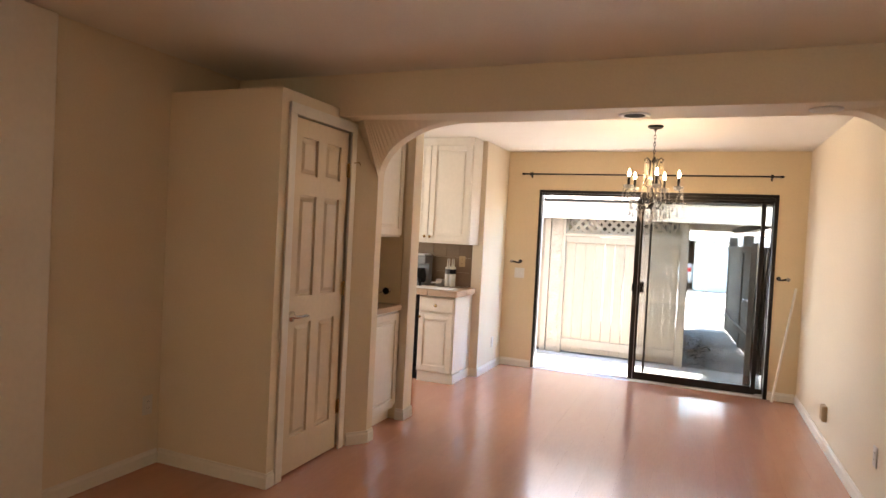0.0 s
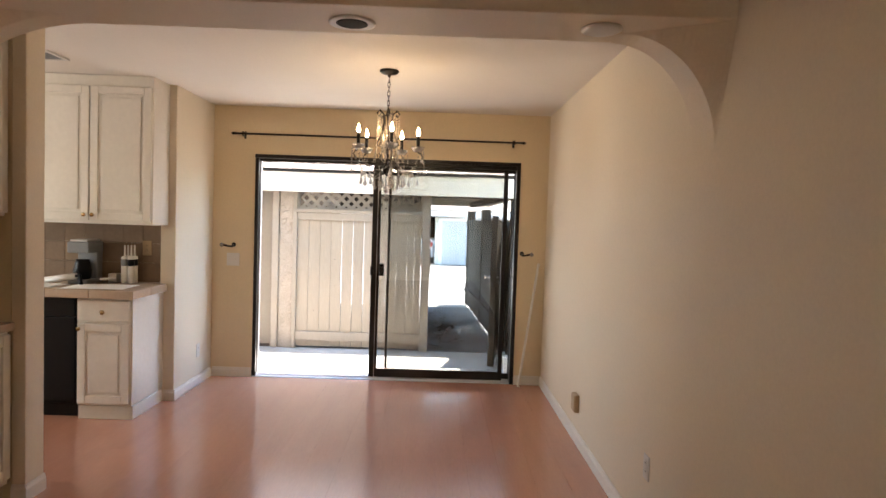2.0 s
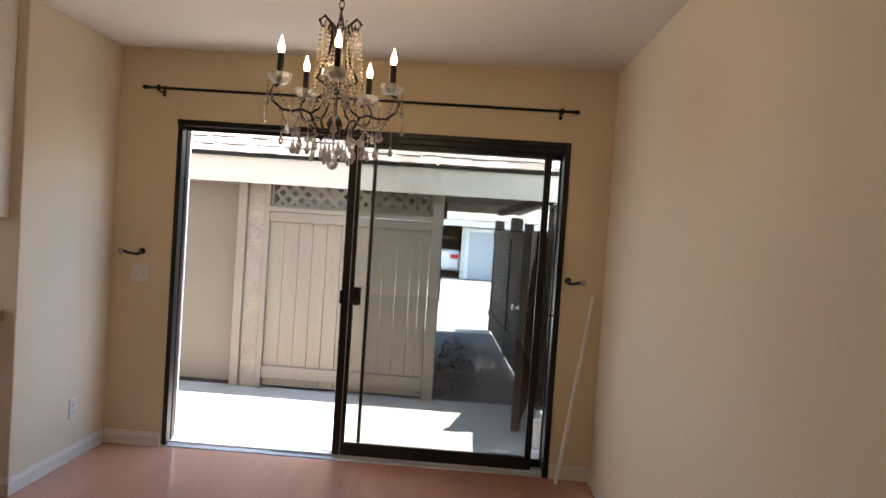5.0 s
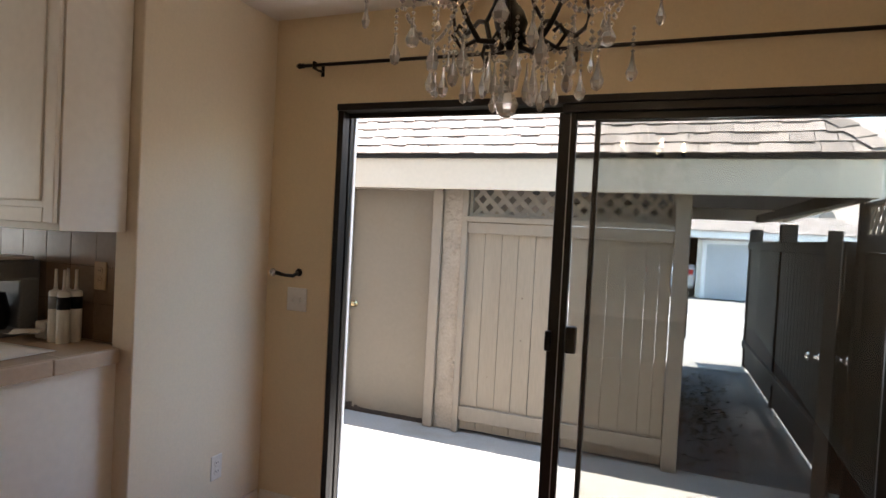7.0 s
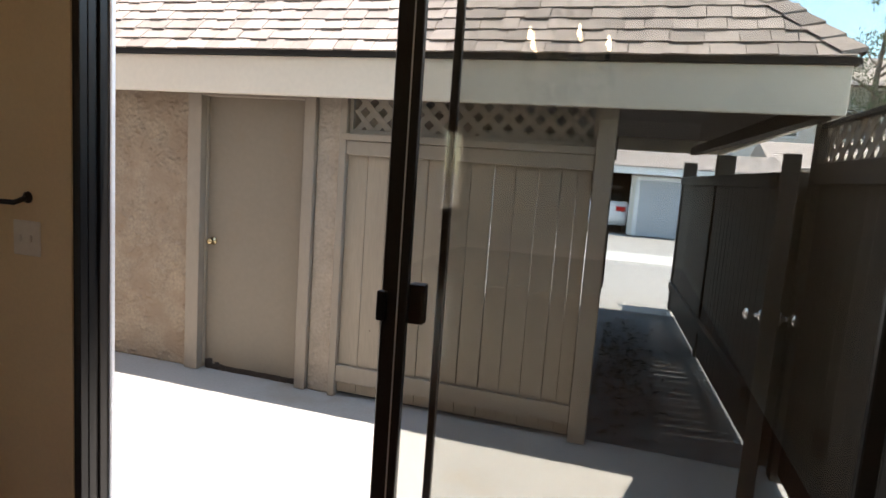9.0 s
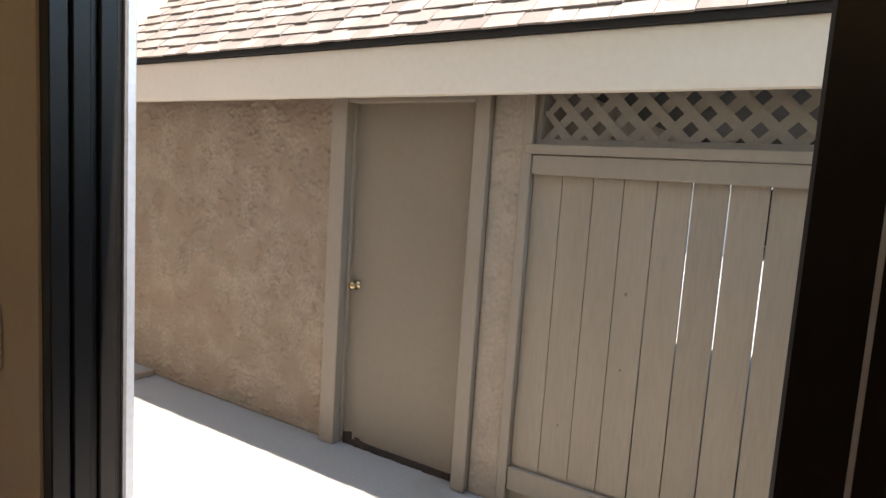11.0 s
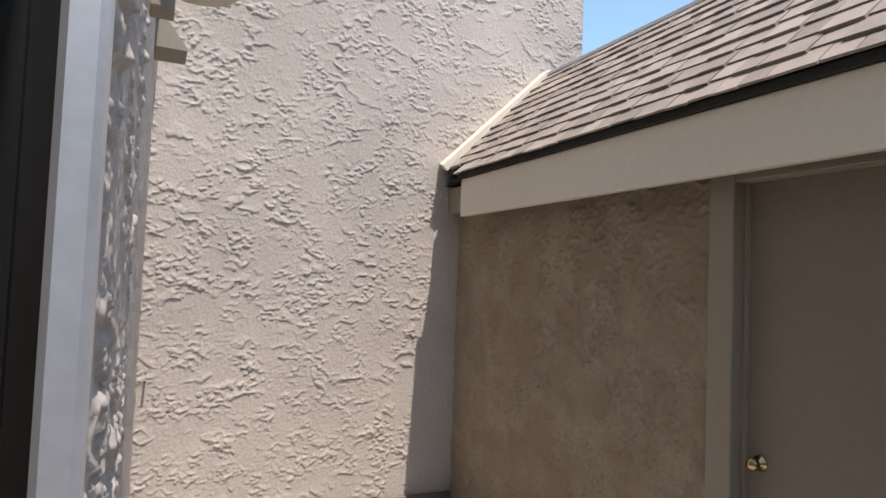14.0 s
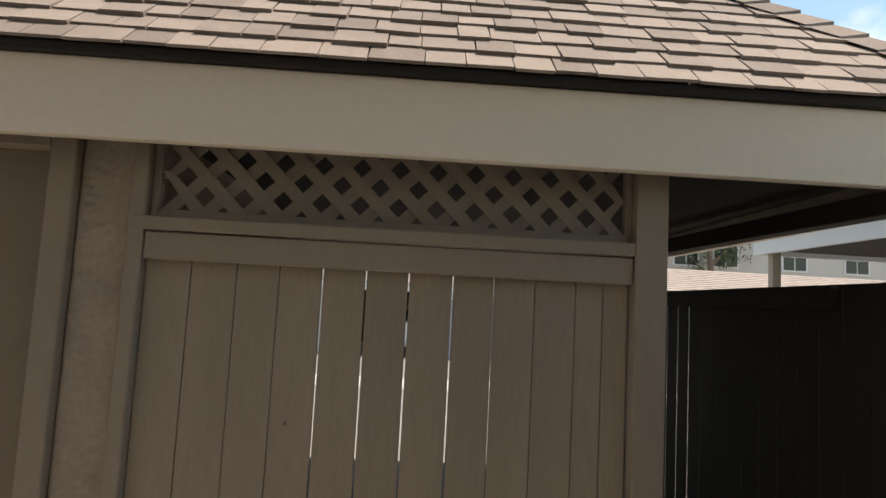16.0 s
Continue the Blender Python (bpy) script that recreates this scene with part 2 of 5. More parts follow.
def part(name, bm, material, parent=None, label="", smooth=False):
    """Links a bmesh, built in world metres, as one mesh object under a thing or under a part."""
    me = bpy.data.meshes.new(name)
    bmesh.ops.recalc_face_normals(bm, faces=bm.faces)
    if smooth:
        for f in bm.faces:
            f.smooth = True
    bm.to_mesh(me)
    bm.free()
    me.materials.append(material)
    ob = new(name, me)
    if parent:
        ob.parent = parent
        ob.matrix_parent_inverse = world_of(parent).inverted()
    return tagged(ob, label)


def add_box(bm, x0, x1, y0, y1, z0, z1, bevel=0.0, m=None):
    r = bmesh.ops.create_cube(bm, size=1)
    vs = r["verts"]
    for v in vs:
        v.co = Vector(((x0 + x1) / 2 + v.co.x * (x1 - x0), (y0 + y1) / 2 + v.co.y * (y1 - y0), (z0 + z1) / 2 + v.co.z * (z1 - z0)))
    if bevel:
        es = list({e for v in vs for e in v.link_edges})
        r2 = bmesh.ops.bevel(bm, geom=es, offset=bevel, segments=2 if bevel > 0.004 else 1, affect="EDGES", profile=0.6)
        vs = list({v for f in r2["faces"] for v in f.verts} | {v for v in vs if v.is_valid})
    if m is not None:
        bmesh.ops.transform(bm, matrix=m, verts=[v for v in vs if v.is_valid])
    return bm


def box(name, dims, material, parent=None, bevel=0.003, label="", m=None):
    return part(name, add_box(bmesh.new(), *dims, bevel, m), material, parent, label)


def struct(name, dims, material, label, category, bevel=0.0):
    return tagged(box(name, dims, material, None, bevel), label, category, "", "structure")


def frames_along(pts):
    out = []
    for i in range(len(pts)):
        d = (pts[min(i + 1, len(pts) - 1)] - pts[max(i - 1, 0)]).normalized()
        a = d.cross(Vector((0.13, 0.27, 0.95)))
        a = a.normalized() if a.length > 1e-4 else d.orthogonal().normalized()
        out.append((a, d.cross(a).normalized()))
    return out


def tube(bm, pts, r, n=6):
    """A round bar along points; r is one radius or one for each point."""
    pts = [Vector(p) for p in pts]
    rings = []
    for i, (a, b) in enumerate(frames_along(pts)):
        rr = r[i] if isinstance(r, (list, tuple)) else r
        rings.append([bm.verts.new(pts[i] + rr * (math.cos(k * math.tau / n) * a + math.sin(k * math.tau / n) * b)) for k in range(n)])
    for u, v in zip(rings, rings[1:]):
        for k in range(n):
            bm.faces.new((u[k], u[(k + 1) % n], v[(k + 1) % n], v[k]))
    bm.faces.new(rings[0][::-1])
    bm.faces.new(rings[-1])
    return bm


def lathe(bm, profile, n=16, m=None):
    """A turned shape: (radius, height) pairs about the z axis, placed by m."""
    m = m or Matrix.Identity(4)
    rings = []
    for r, z in profile:
        rings.append([bm.verts.new(m @ Vector((max(r, 1e-4) * math.cos(k * math.tau / n), max(r, 1e-4) * math.sin(k * math.tau / n), z))) for k in range(n)])
    for u, v in zip(rings, rings[1:]):
        for k in range(n):
            bm.faces.new((u[k], u[(k + 1) % n], v[(k + 1) % n], v[k]))
    bm.faces.new(rings[0][::-1])
    bm.faces.new(rings[-1])
    return bm


def prism(bm, outline, axis, a, b):
    """An outline in two axes, pushed out along the third from a to b."""
    def at(u, v, w):
        return {"x": (w, u, v), "y": (u, w, v), "z": (u, v, w)}[axis]
    lo = [bm.verts.new(at(u, v, a)) for u, v in outline]
    hi = [bm.verts.new(at(u, v, b)) for u, v in outline]
    n = len(outline)
    bm.faces.new(lo)
    bm.faces.new(hi[::-1])
    for i in range(n):
        bm.faces.new((lo[i], hi[i], hi[(i + 1) % n], lo[(i + 1) % n]))
    return bm


def relief_wall(name, origin, u, v, w, h, step, depth, thick, material, label, seed=0.0, skip=None):
    """A stucco wall: a fine grid with troweled plateaus standing proud, closed behind."""
    o, u, v = Vector(origin), Vector(u), Vector(v)
    nrm = u.cross(v).normalized()
    nu, nv = int(w / step), int(h / step)
    off = Vector((9.3, 4.7, 17.1))
    co = []
    for j in range(nv + 1):
        for i in range(nu + 1):
            p = o + u * (w * i / nu) + v * (h * j / nv)
            q = p + Vector((seed, seed, seed))
            flat = Vector((q.x * 12.5, q.y * 12.5, q.z * 20.0))
            warp = flat + 0.6 * noise.noise_vector(q * 17.0)
            big, over = noise.noise(warp), noise.noise(warp + Vector((0, 0, 0.16)))
            a = (big - 0.08) / (0.025 if over > big else 0.80)       # crisp below, feathered above
            fine_q = flat * 2.5 + 0.6 * noise.noise_vector(q * 38.0) + off
            little, over = noise.noise(fine_q), noise.noise(fine_q + Vector((0, 0, 0.2)))
            b = (little - 0.06) / (0.04 if over > little else 0.75)
            a, b = max(0.0, min(1.0, a)), max(0.0, min(1.0, b))
            m_a = max(0.0, min(1.0, 0.30 + 1.8 * noise.noise(q * 5.5 + off)))
            m_b = max(0.0, min(1.0, 0.50 + 1.8 * noise.noise(q * 7.3 - off)))
            t = 0.8 * a * m_a + 0.75 * b * m_b + 0.07 * noise.noise(q * 24.0) + 0.15 * noise.noise(q * 75.0)
            edge = i in (0, nu) or j in (0, nv)
            co.append(p + nrm * (0.0 if edge else depth * (0.4 + t)))
    faces = [(j * (nu + 1) + i, j * (nu + 1) + i + 1, (j + 1) * (nu + 1) + i + 1, (j + 1) * (nu + 1) + i) for j in range(nv) for i in range(nu)]
    k = len(co)
    corners = (0, nu, (nv + 1) * (nu + 1) - 1, nv * (nu + 1))
    co += [o - nrm * thick, o + u * w - nrm * thick, o + u * w + v * h - nrm * thick, o + v * h - nrm * thick]
    bottom = list(range(0, nu + 1))
    top = list(range(nv * (nu + 1), (nv + 1) * (nu + 1)))
    left = [j * (nu + 1) for j in range(nv + 1)]
    right = [j * (nu + 1) + nu for j in range(nv + 1)]
    faces += [(k + 3, k + 2, k + 1, k), tuple(bottom[::-1]) + (k, k + 1), tuple(top) + (k + 2, k + 3), tuple(left) + (k + 3, k), tuple(right[::-1]) + (k + 1, k + 2)]
    me = bpy.data.meshes.new(name)
    me.from_pydata(co, [], faces)
    for f in me.polygons[:nu * nv]:
        f.use_smooth = True
    me.materials.append(material)
    ob = new(name, me)
    return tagged(ob, label, "wall", "", "structure")


# ---- interior structure ----
CZ = 2.455
NY0, NY1 = 6.44, 6.58          # north wall, inner and outer face
DX0, DX1, DZ = -1.513, 0.887, 2.024   # sliding door opening

fl_bm = bmesh.new()
add_box(fl_bm, -2.92, 1.139, -3.0, 6.46, -0.16, -0.012)
add_box(fl_bm, -5.0, -2.92, 3.3, 5.94, -0.16, -0.012)
floor = tagged(part("floor", fl_bm, GAPDARK), "reddish wood laminate floor laid in long boards", "floor", "", "structure")
struct("ceiling", (-5.0, 1.30, -3.1, 6.6, CZ, CZ + 0.12), CEIL, "plain off-white plastered ceiling", "ceiling")
struct("wall_east", (1.139, 1.30, -3.1, 6.44, -0.16, CZ), PAINT, "long plain cream-painted plaster wall", "wall")
wn_bm = bmesh.new()
add_box(wn_bm, -1.885, DX0, NY0, NY1, -0.16, CZ)
add_box(wn_bm, DX1, 1.30, NY0, NY1, -0.16, CZ)
add_box(wn_bm, DX0, DX1, NY0, NY1, DZ, CZ)
tagged(part("wall_north", wn_bm, YELLOW), "yellow-painted wall round the sliding glass door", "wall", "", "structure")
struct("wall_wing", (-2.0, -1.885, 5.65, 6.58, -0.16, CZ), PAINT, "short cream wing wall beside the kitchen counter", "wall", 0.004)
struct("wall_kitchen_north", (-5.0, -2.0, 5.70, 5.94, -0.16, CZ), PAINT, "cream wall behind the kitchen counter", "wall")
kw = bmesh.new()
add_box(kw, -5.12, -5.0, 2.3, 3.9, -0.16, CZ)
add_box(kw, -5.12, -5.0, 5.1, 5.94, -0.16, CZ)
add_box(kw, -5.12, -5.0, 3.9, 5.1, -0.16, 1.05)
add_box(kw, -5.12, -5.0, 3.9, 5.1, 2.05, CZ)
tagged(part("wall_kitchen_west", kw, PAINT), "cream kitchen wall with an added, unseen window", "wall", "", "structure")
ww = bmesh.new()
add_box(ww, -2.92, -2.80, -3.1, -2.85, -0.16, CZ)
add_box(ww, -2.92, -2.80, -1.55, 3.3, -0.16, CZ)
add_box(ww, -2.92, -2.80, -2.85, -1.55, -0.16, 0.7)
add_box(ww, -2.92, -2.80, -2.85, -1.55, 2.1, CZ)
tagged(part("wall_west", ww, PAINT), "cream living room wall with an added, unseen window", "wall", "", "structure")
struct("wall_kitchen_south", (-5.0, -2.08, 3.3, 3.40, -0.16, CZ), PAINT, "cream partition wall between closet and kitchen", "wall")
struct("wall_south", (-2.92, 1.30, -3.12, -3.0, -0.16, CZ), PAINT, "cream living room wall", "wall")
# beam with its arched brackets
BZ, BY0, BY1 = 2.19, 2.97, 3.285
struct("wall_beam", (-2.80, 1.139, BY0, BY1, BZ, CZ), PAINT, "deep plastered beam across the room", "beam", 0.006)


def bracket(name, foot_x, tip_x, foot_front, foot_back, top_front, a_front, a_back, foot_z):
    """An arched corner under the beam: a curved underside and a slanting front."""
    bm = bmesh.new()
    n = 20
    front, back, tf, tb = [], [], [], []
    for i in range(n + 1):
        s = i / n * math.pi / 2
        fx, fz = 1 - math.cos(s), math.sin(s)          # 0..1 along the arch
        x = foot_x + (tip_x - foot_x) * fx
        z = foot_z + (BZ - 0.001 - foot_z) * fz
        front.append(bm.verts.new((x, foot_front + (a_front - foot_front) * fx, z)))
        back.append(bm.verts.new((x, foot_back + (a_back - foot_back) * fx, z)))
        tf.append(bm.verts.new((x, top_front + (a_front - top_front) * fx, BZ)))
        tb.append(bm.verts.new((x, foot_back + (a_back - foot_back) * fx, BZ)))
    for i in range(n):
        bm.faces.new((front[i], back[i], back[i + 1], front[i + 1]))
        bm.faces.new((front[i], front[i + 1], tf[i + 1], tf[i]))
        bm.faces.new((back[i + 1], back[i], tb[i], tb[i + 1]))
        bm.faces.new((tf[i], tf[i + 1], tb[i + 1], tb[i]))
    bm.faces.new((front[0], tf[0], tb[0], back[0]))
    return tagged(part(name, bm, PAINT), "plastered arch bracket curving from wall to beam", "arch", "", "structure")


bracket("arch_east", 1.138, 0.795, 3.10, 3.285, 2.971, 3.17, 3.285, 1.76)
bracket("arch_west", -1.88, -1.25, 3.33, 3.41, 3.09, 3.17, 3.285, 1.83)
pil = bmesh.new()
prism(pil, [(-1.99, 3.19), (-1.88, 3.33), (-1.88, 3.41), (-2.08, 3.41), (-2.08, 3.19)], "z", -0.16, 1.83)
up = [pil.verts.new(c) for c in ((-1.99, 3.19, 1.83), (-1.88, 3.33, 1.83), (-1.88, 3.41, 1.83), (-2.08, 3.41, 1.83), (-2.08, 3.19, 1.83),
                                 (-1.99, 3.18, BZ), (-1.88, 3.09, BZ), (-1.88, 3.41, BZ), (-2.08, 3.41, BZ), (-2.08, 3.18, BZ))]
for i in range(5):
    pil.faces.new((up[i], up[(i + 1) % 5], up[5 + (i + 1) % 5], up[5 + i]))
add_box(pil, -2.08, -1.88, 3.287, 3.41, BZ + 0.001, CZ)
tagged(part("wall_pillar", pil, PAINT), "plastered pillar under the arch beside the closet", "pillar", "", "structure")
struct("wall_column", (-1.955, -1.885, 3.915, 4.06, -0.16, CZ), PAINT, "slim plastered column at the kitchen edge", "column", 0.006)

# closet: a box lower than the ceiling
cl = bmesh.new()
add_box(cl, -2.80, -1.985, 2.39, 2.48, -0.16, 2.24)
add_box(cl, -2.08, -1.985, 2.48, 2.505, -0.16, 2.24)
add_box(cl, -2.08, -1.985, 2.505, 3.185, 2.125, 2.24)
add_box(cl, -2.80, -2.08, 2.48, 3.30, 2.20, 2.24)
tagged(part("wall_closet", cl, PAINT), "boxed-in closet walls that stop below the ceiling", "wall", "", "structure")


def baseboard(name, x0, y0, x1, y1, side, h=0.085, t=0.013):
    """A skirting board from one point to another, its thickness on one side, with a rounded top."""
    d = Vector((x1 - x0, y1 - y0, 0))
    ln = d.length
    d.normalize()
    nrm = Vector((-d.y, d.x, 0)) * side
    bm = bmesh.new()
    prof = [(0, 0.0), (t, 0.0), (t, h * 0.72), (t * 0.55, h * 0.86), (t * 0.45, h), (0, h)]
    rows = [[bm.verts.new(Vector((x0, y0, 0)) + d * s + nrm * (a + 0.001) + Vector((0, 0, b))) for a, b in prof] for s in (0, ln)]
    for i in range(6):
        bm.faces.new((rows[0][i], rows[0][(i + 1) % 6], rows[1][(i + 1) % 6], rows[1][i]))
    bm.faces.new(rows[0])
    bm.faces.new(rows[1][::-1])
    return tagged(part(name, bm, TRIM), "white-painted wooden skirting board along the wall", "baseboard", "", "structure")


baseboard("baseboard", 1.139, -3.0, 1.139, 6.44, 1)
baseboard("baseboard", 1.124, 6.44, DX1 + 0.005, 6.44, 1)
baseboard("baseboard", DX0 - 0.005, 6.44, -1.87, 6.44, 1)
baseboard("baseboard", -1.885, 6.425, -1.885, 5.638, 1)
baseboard("baseboard", -1.873, 5.65, -1.965, 5.65, 1)
baseboard("baseboard", -1.972, 2.39, -2.785, 2.39, 1)
baseboard("baseboard", -1.985, 2.45, -1.985, 2.378, 1)
baseboard("baseboard", -2.80, 2.38, -2.80, 1.66, 1)
baseboard("baseboard", -1.88, 3.41, -1.88, 3.33, 1)
baseboard("baseboard", -1.874, 3.336, -1.972, 3.21, 1)
baseboard("baseboard", -1.885, 4.06, -1.885, 3.902, 1)
baseboard("baseboard", -1.874, 3.915, -1.95, 3.915, 1)
struct("trim", (-2.80, -2.765, 1.30, 1.655, 0.0, CZ - 0.002), TRIM, "pale wooden casing at the end of the wall", "trim", 0.006)

# ---- sliding glass door ----
door = base("door_1", -0.285, 6.52, 0, "dark bronze aluminium sliding glass door, slid half open", "door", "", "structure")
fr = bmesh.new()
for y0, y1, w in ((6.445, 6.475, 0.03), (6.485, 6.515, 0.022), (6.53, 6.56, 0.022)):
    add_box(fr, DX0, DX0 + w, y0, y1, 0.0, DZ, 0.002)
add_box(fr, DX0, DX0 + 0.012, 6.475, 6.575, 0.0, DZ)
part("left_jamb", fr, BRONZE, door)
box("left_outer_trim", (DX0 - 0.012, DX0 + 0.024, 6.573, 6.594, -0.02, DZ + 0.012), MILL, door, 0.004, "bare aluminium outer flange")
fr = bmesh.new()
add_box(fr, DX1 - 0.034, DX1, 6.43, 6.575, 0.0, DZ, 0.003)
part("right_jamb", fr, BRONZE, door)
fr = bmesh.new()
add_box(fr, DX0, DX1, 6.432, 6.575, DZ - 0.028, DZ + 0.004, 0.003)
add_box(fr, -0.43, DX1, 6.445, 6.575, DZ - 0.062, DZ - 0.028, 0.003)
add_box(fr, DX0, DX1, 6.515, 6.53, DZ - 0.05, DZ - 0.028)
part("head", fr, BRONZE, door)
fr = bmesh.new()
add_box(fr, DX0, DX1, 6.44, 6.60, -0.03, 0.008, 0.003)
add_box(fr, DX0, DX1, 6.485, 6.49, 0.008, 0.024)
add_box(fr, DX0, DX1, 6.54, 6.545, 0.008, 0.024)
part("sill_track", fr, MILL, door, "worn aluminium sill track")
box("threshold", (DX0, DX1, 6.60, 6.70, -0.18, -0.03), CONCRETE, door, 0.006, "concrete step under the door")
slide = part("sliding_panel", bmesh.new(), BRONZE, door)
fx = part("fixed_panel", bmesh.new(), BRONZE, door)


def panel(owner, x0, x1, y0, y1, z0, z1, sl, sr, tr, br):
    bm = bmesh.new()
    add_box(bm, x0, x0 + sl, y0, y1, z0, z1, 0.003)
    add_box(bm, x1 - sr, x1, y0, y1, z0, z1, 0.003)
    add_box(bm, x0 + sl, x1 - sr, y0, y1, z1 - tr, z1, 0.003)
    add_box(bm, x0 + sl, x1 - sr, y0, y1, z0, z0 + br, 0.003)
    part("frame", bm, BRONZE, owner)
    ym = (y0 + y1) / 2
    g = box("pane", (x0 + sl - 0.004, x1 - sr + 0.004, ym - 0.003, ym + 0.003, z0 + br - 0.004, z1 - tr + 0.004), GLASS, owner, 0, "clear window glass")
    g.visible_shadow = False


panel(slide, -0.449, 0.784, 6.478, 6.508, 0.022, 1.966, 0.074, 0.040, 0.032, 0.078)
panel(fx, -0.308, 0.855, 6.536, 6.562, 0.022, 1.966, 0.022, 0.012, 0.03, 0.05)
# thin bright strip put in as the highlight along the stile's edge
box("edge_highlight", (-0.4015, -0.3975, 6.474, 6.4775, 0.024, 1.964), MILL, slide, 0.0006, "thin bare aluminium strip added as the stile's edge highlight")
hb = bmesh.new()
add_box(hb, -0.455, -0.428, 6.455, 6.478, 0.965, 1.05, 0.006)
add_box(hb, -0.382, -0.335, 6.508, 6.552, 0.955, 1.07, 0.008)
part("handle", hb, BLACKPLASTIC, door, "black pull handle with a latch")
hb = bmesh.new()
add_box(hb, 0.80, 0.855, 6.455, 6.47, 0.98, 0.99, 0.002)
part("lock_pin", hb, BLACKPLASTIC, door)

# unseen windows added behind the walk and in the kitchen, to let in light
def side_window(name, x, y0, y1, z0, z1, label):
    w = base(name, x, (y0 + y1) / 2, z0, label, "window", "", "structure")
    bm = bmesh.new()
    for d in ((y0, y0 + 0.05, z0, z1), (y1 - 0.05, y1, z0, z1), (y0 + 0.05, y1 - 0.05, z0, z0 + 0.05), (y0 + 0.05, y1 - 0.05, z1 - 0.05, z1)):
        add_box(bm, x - 0.03, x + 0.03, *d)
    ym = (y0 + y1) / 2
    add_box(bm, x - 0.03, x + 0.03, ym - 0.02, ym + 0.02, z0 + 0.05, z1 - 0.05)
    part("window_frame", bm, TRIM, w)
    for a, b in ((y0 + 0.05, ym - 0.02), (ym + 0.02, y1 - 0.05)):
        box("pane", (x - 0.003, x + 0.003, a, b, z0 + 0.05, z1 - 0.05), GLASS, w, 0).visible_shadow = False


side_window("added_window_1", -2.885, -2.85, -1.55, 0.7, 2.1, "white-framed living room window, unseen, added to let in light")
side_window("added_window_2", -5.08, 3.9, 5.1, 1.05, 2.05, "white-framed kitchen window, unseen, added to let in light")

# ---- closet door ----
cd = base("door_2", -1.99, 2.815, 0, "cream six-panel closet door, closed, with a lever handle", "door", "", "structure")
DY0, DY1, LZ0, LZ1 = 2.520, 3.116, 0.012, 2.106
leaf = part("leaf", bmesh.new(), DOORPAINT, cd)
lx0, lx1 = -2.03, -1.996
wb = bmesh.new()
cols = [(DY0, DY0 + 0.085), (2.775, 2.861), (DY1 - 0.085, DY1)]
for a, b in cols:
    add_box(wb, lx0, lx1, a, b, LZ0, LZ1, 0.0)
rails = [(LZ0, 0.22), (0.90, 1.06), (1.66, 1.78), (2.0, LZ1)]
pan = [(0.22, 0.90), (1.06, 1.66), (1.78, 2.0)]
gaps = [(DY0 + 0.085, 2.775), (2.861, DY1 - 0.085)]
for z0, z1 in rails:
    for a, b in gaps:
        add_box(wb, lx0, lx1, a, b, z0, z1, 0.0)
part("stile_frame", wb, DOORPAINT, leaf)
for z0, z1 in pan:
    for a, b in gaps:
        pb = bmesh.new()
        add_box(pb, lx0 + 0.004, lx1 - 0.015, a, b, z0, z1)
        r = 0.036
        ins = [(a + 0.014, z0 + 0.014), (b - 0.014, z0 + 0.014), (b - 0.014, z1 - 0.014), (a + 0.014, z1 - 0.014)]
        inn = [(a + r, z0 + r), (b - r, z0 + r), (b - r, z1 - r), (a + r, z1 - r)]
        o = [pb.verts.new((lx1 - 0.0149, y, z)) for y, z in ins]
        q = [pb.verts.new((lx1 - 0.003, y, z)) for y, z in inn]
        for i in range(4):
            pb.faces.new((o[i], o[(i + 1) % 4], q[(i + 1) % 4], q[i]))
        pb.faces.new(q)
        part("panel", pb, DOORPAINT, leaf)
hb = bmesh.new()
lathe(hb, [(0.032, 0), (0.032, 0.006), (0.026, 0.01), (0.011, 0.014), (0.011, 0.05)], 16, Matrix.Translation((-1.996, 2.575, 0.948)) @ pose(0, 0, 0, 0, 90, 0))
tube(hb, [(-1.95, 2.572, 0.948), (-1.945, 2.60, 0.950), (-1.946, 2.65, 0.950), (-1.95, 2.685, 0.944)], [0.011, 0.0105, 0.009, 0.007], 8)
part("lever_handle", hb, CHROME, leaf, "brushed chrome lever handle", True)
for z in (0.29, 1.08, 1.86):
    hb = bmesh.new()
    tube(hb, [(-1.986, 3.122, z - 0.05), (-1.986, 3.122, z + 0.05)], 0.008, 8)
    add_box(hb, -1.992, -1.988, 3.098, 3.144, z - 0.045, z + 0.045)
    part("hinge", hb, BRASS, leaf, "dull brass hinge")
casing = bmesh.new()
add_box(casing, -1.984, -1.968, 2.455, 2.515, 0.0, 2.172, 0.005)
add_box(casing, -1.984, -1.968, 3.121, 3.178, 0.0, 2.172, 0.005)
add_box(casing, -1.984, -1.966, 2.455, 3.178, 2.112, 2.176, 0.005)
part("casing", casing, TRIM, cd)
hb = bmesh.new()
tube(hb, [(-1.967, 3.15, 1.915), (-1.93, 3.15, 1.918), (-1.92, 3.15, 1.90)], 0.004, 6)
part("door_stop", hb, BRASS, cd)


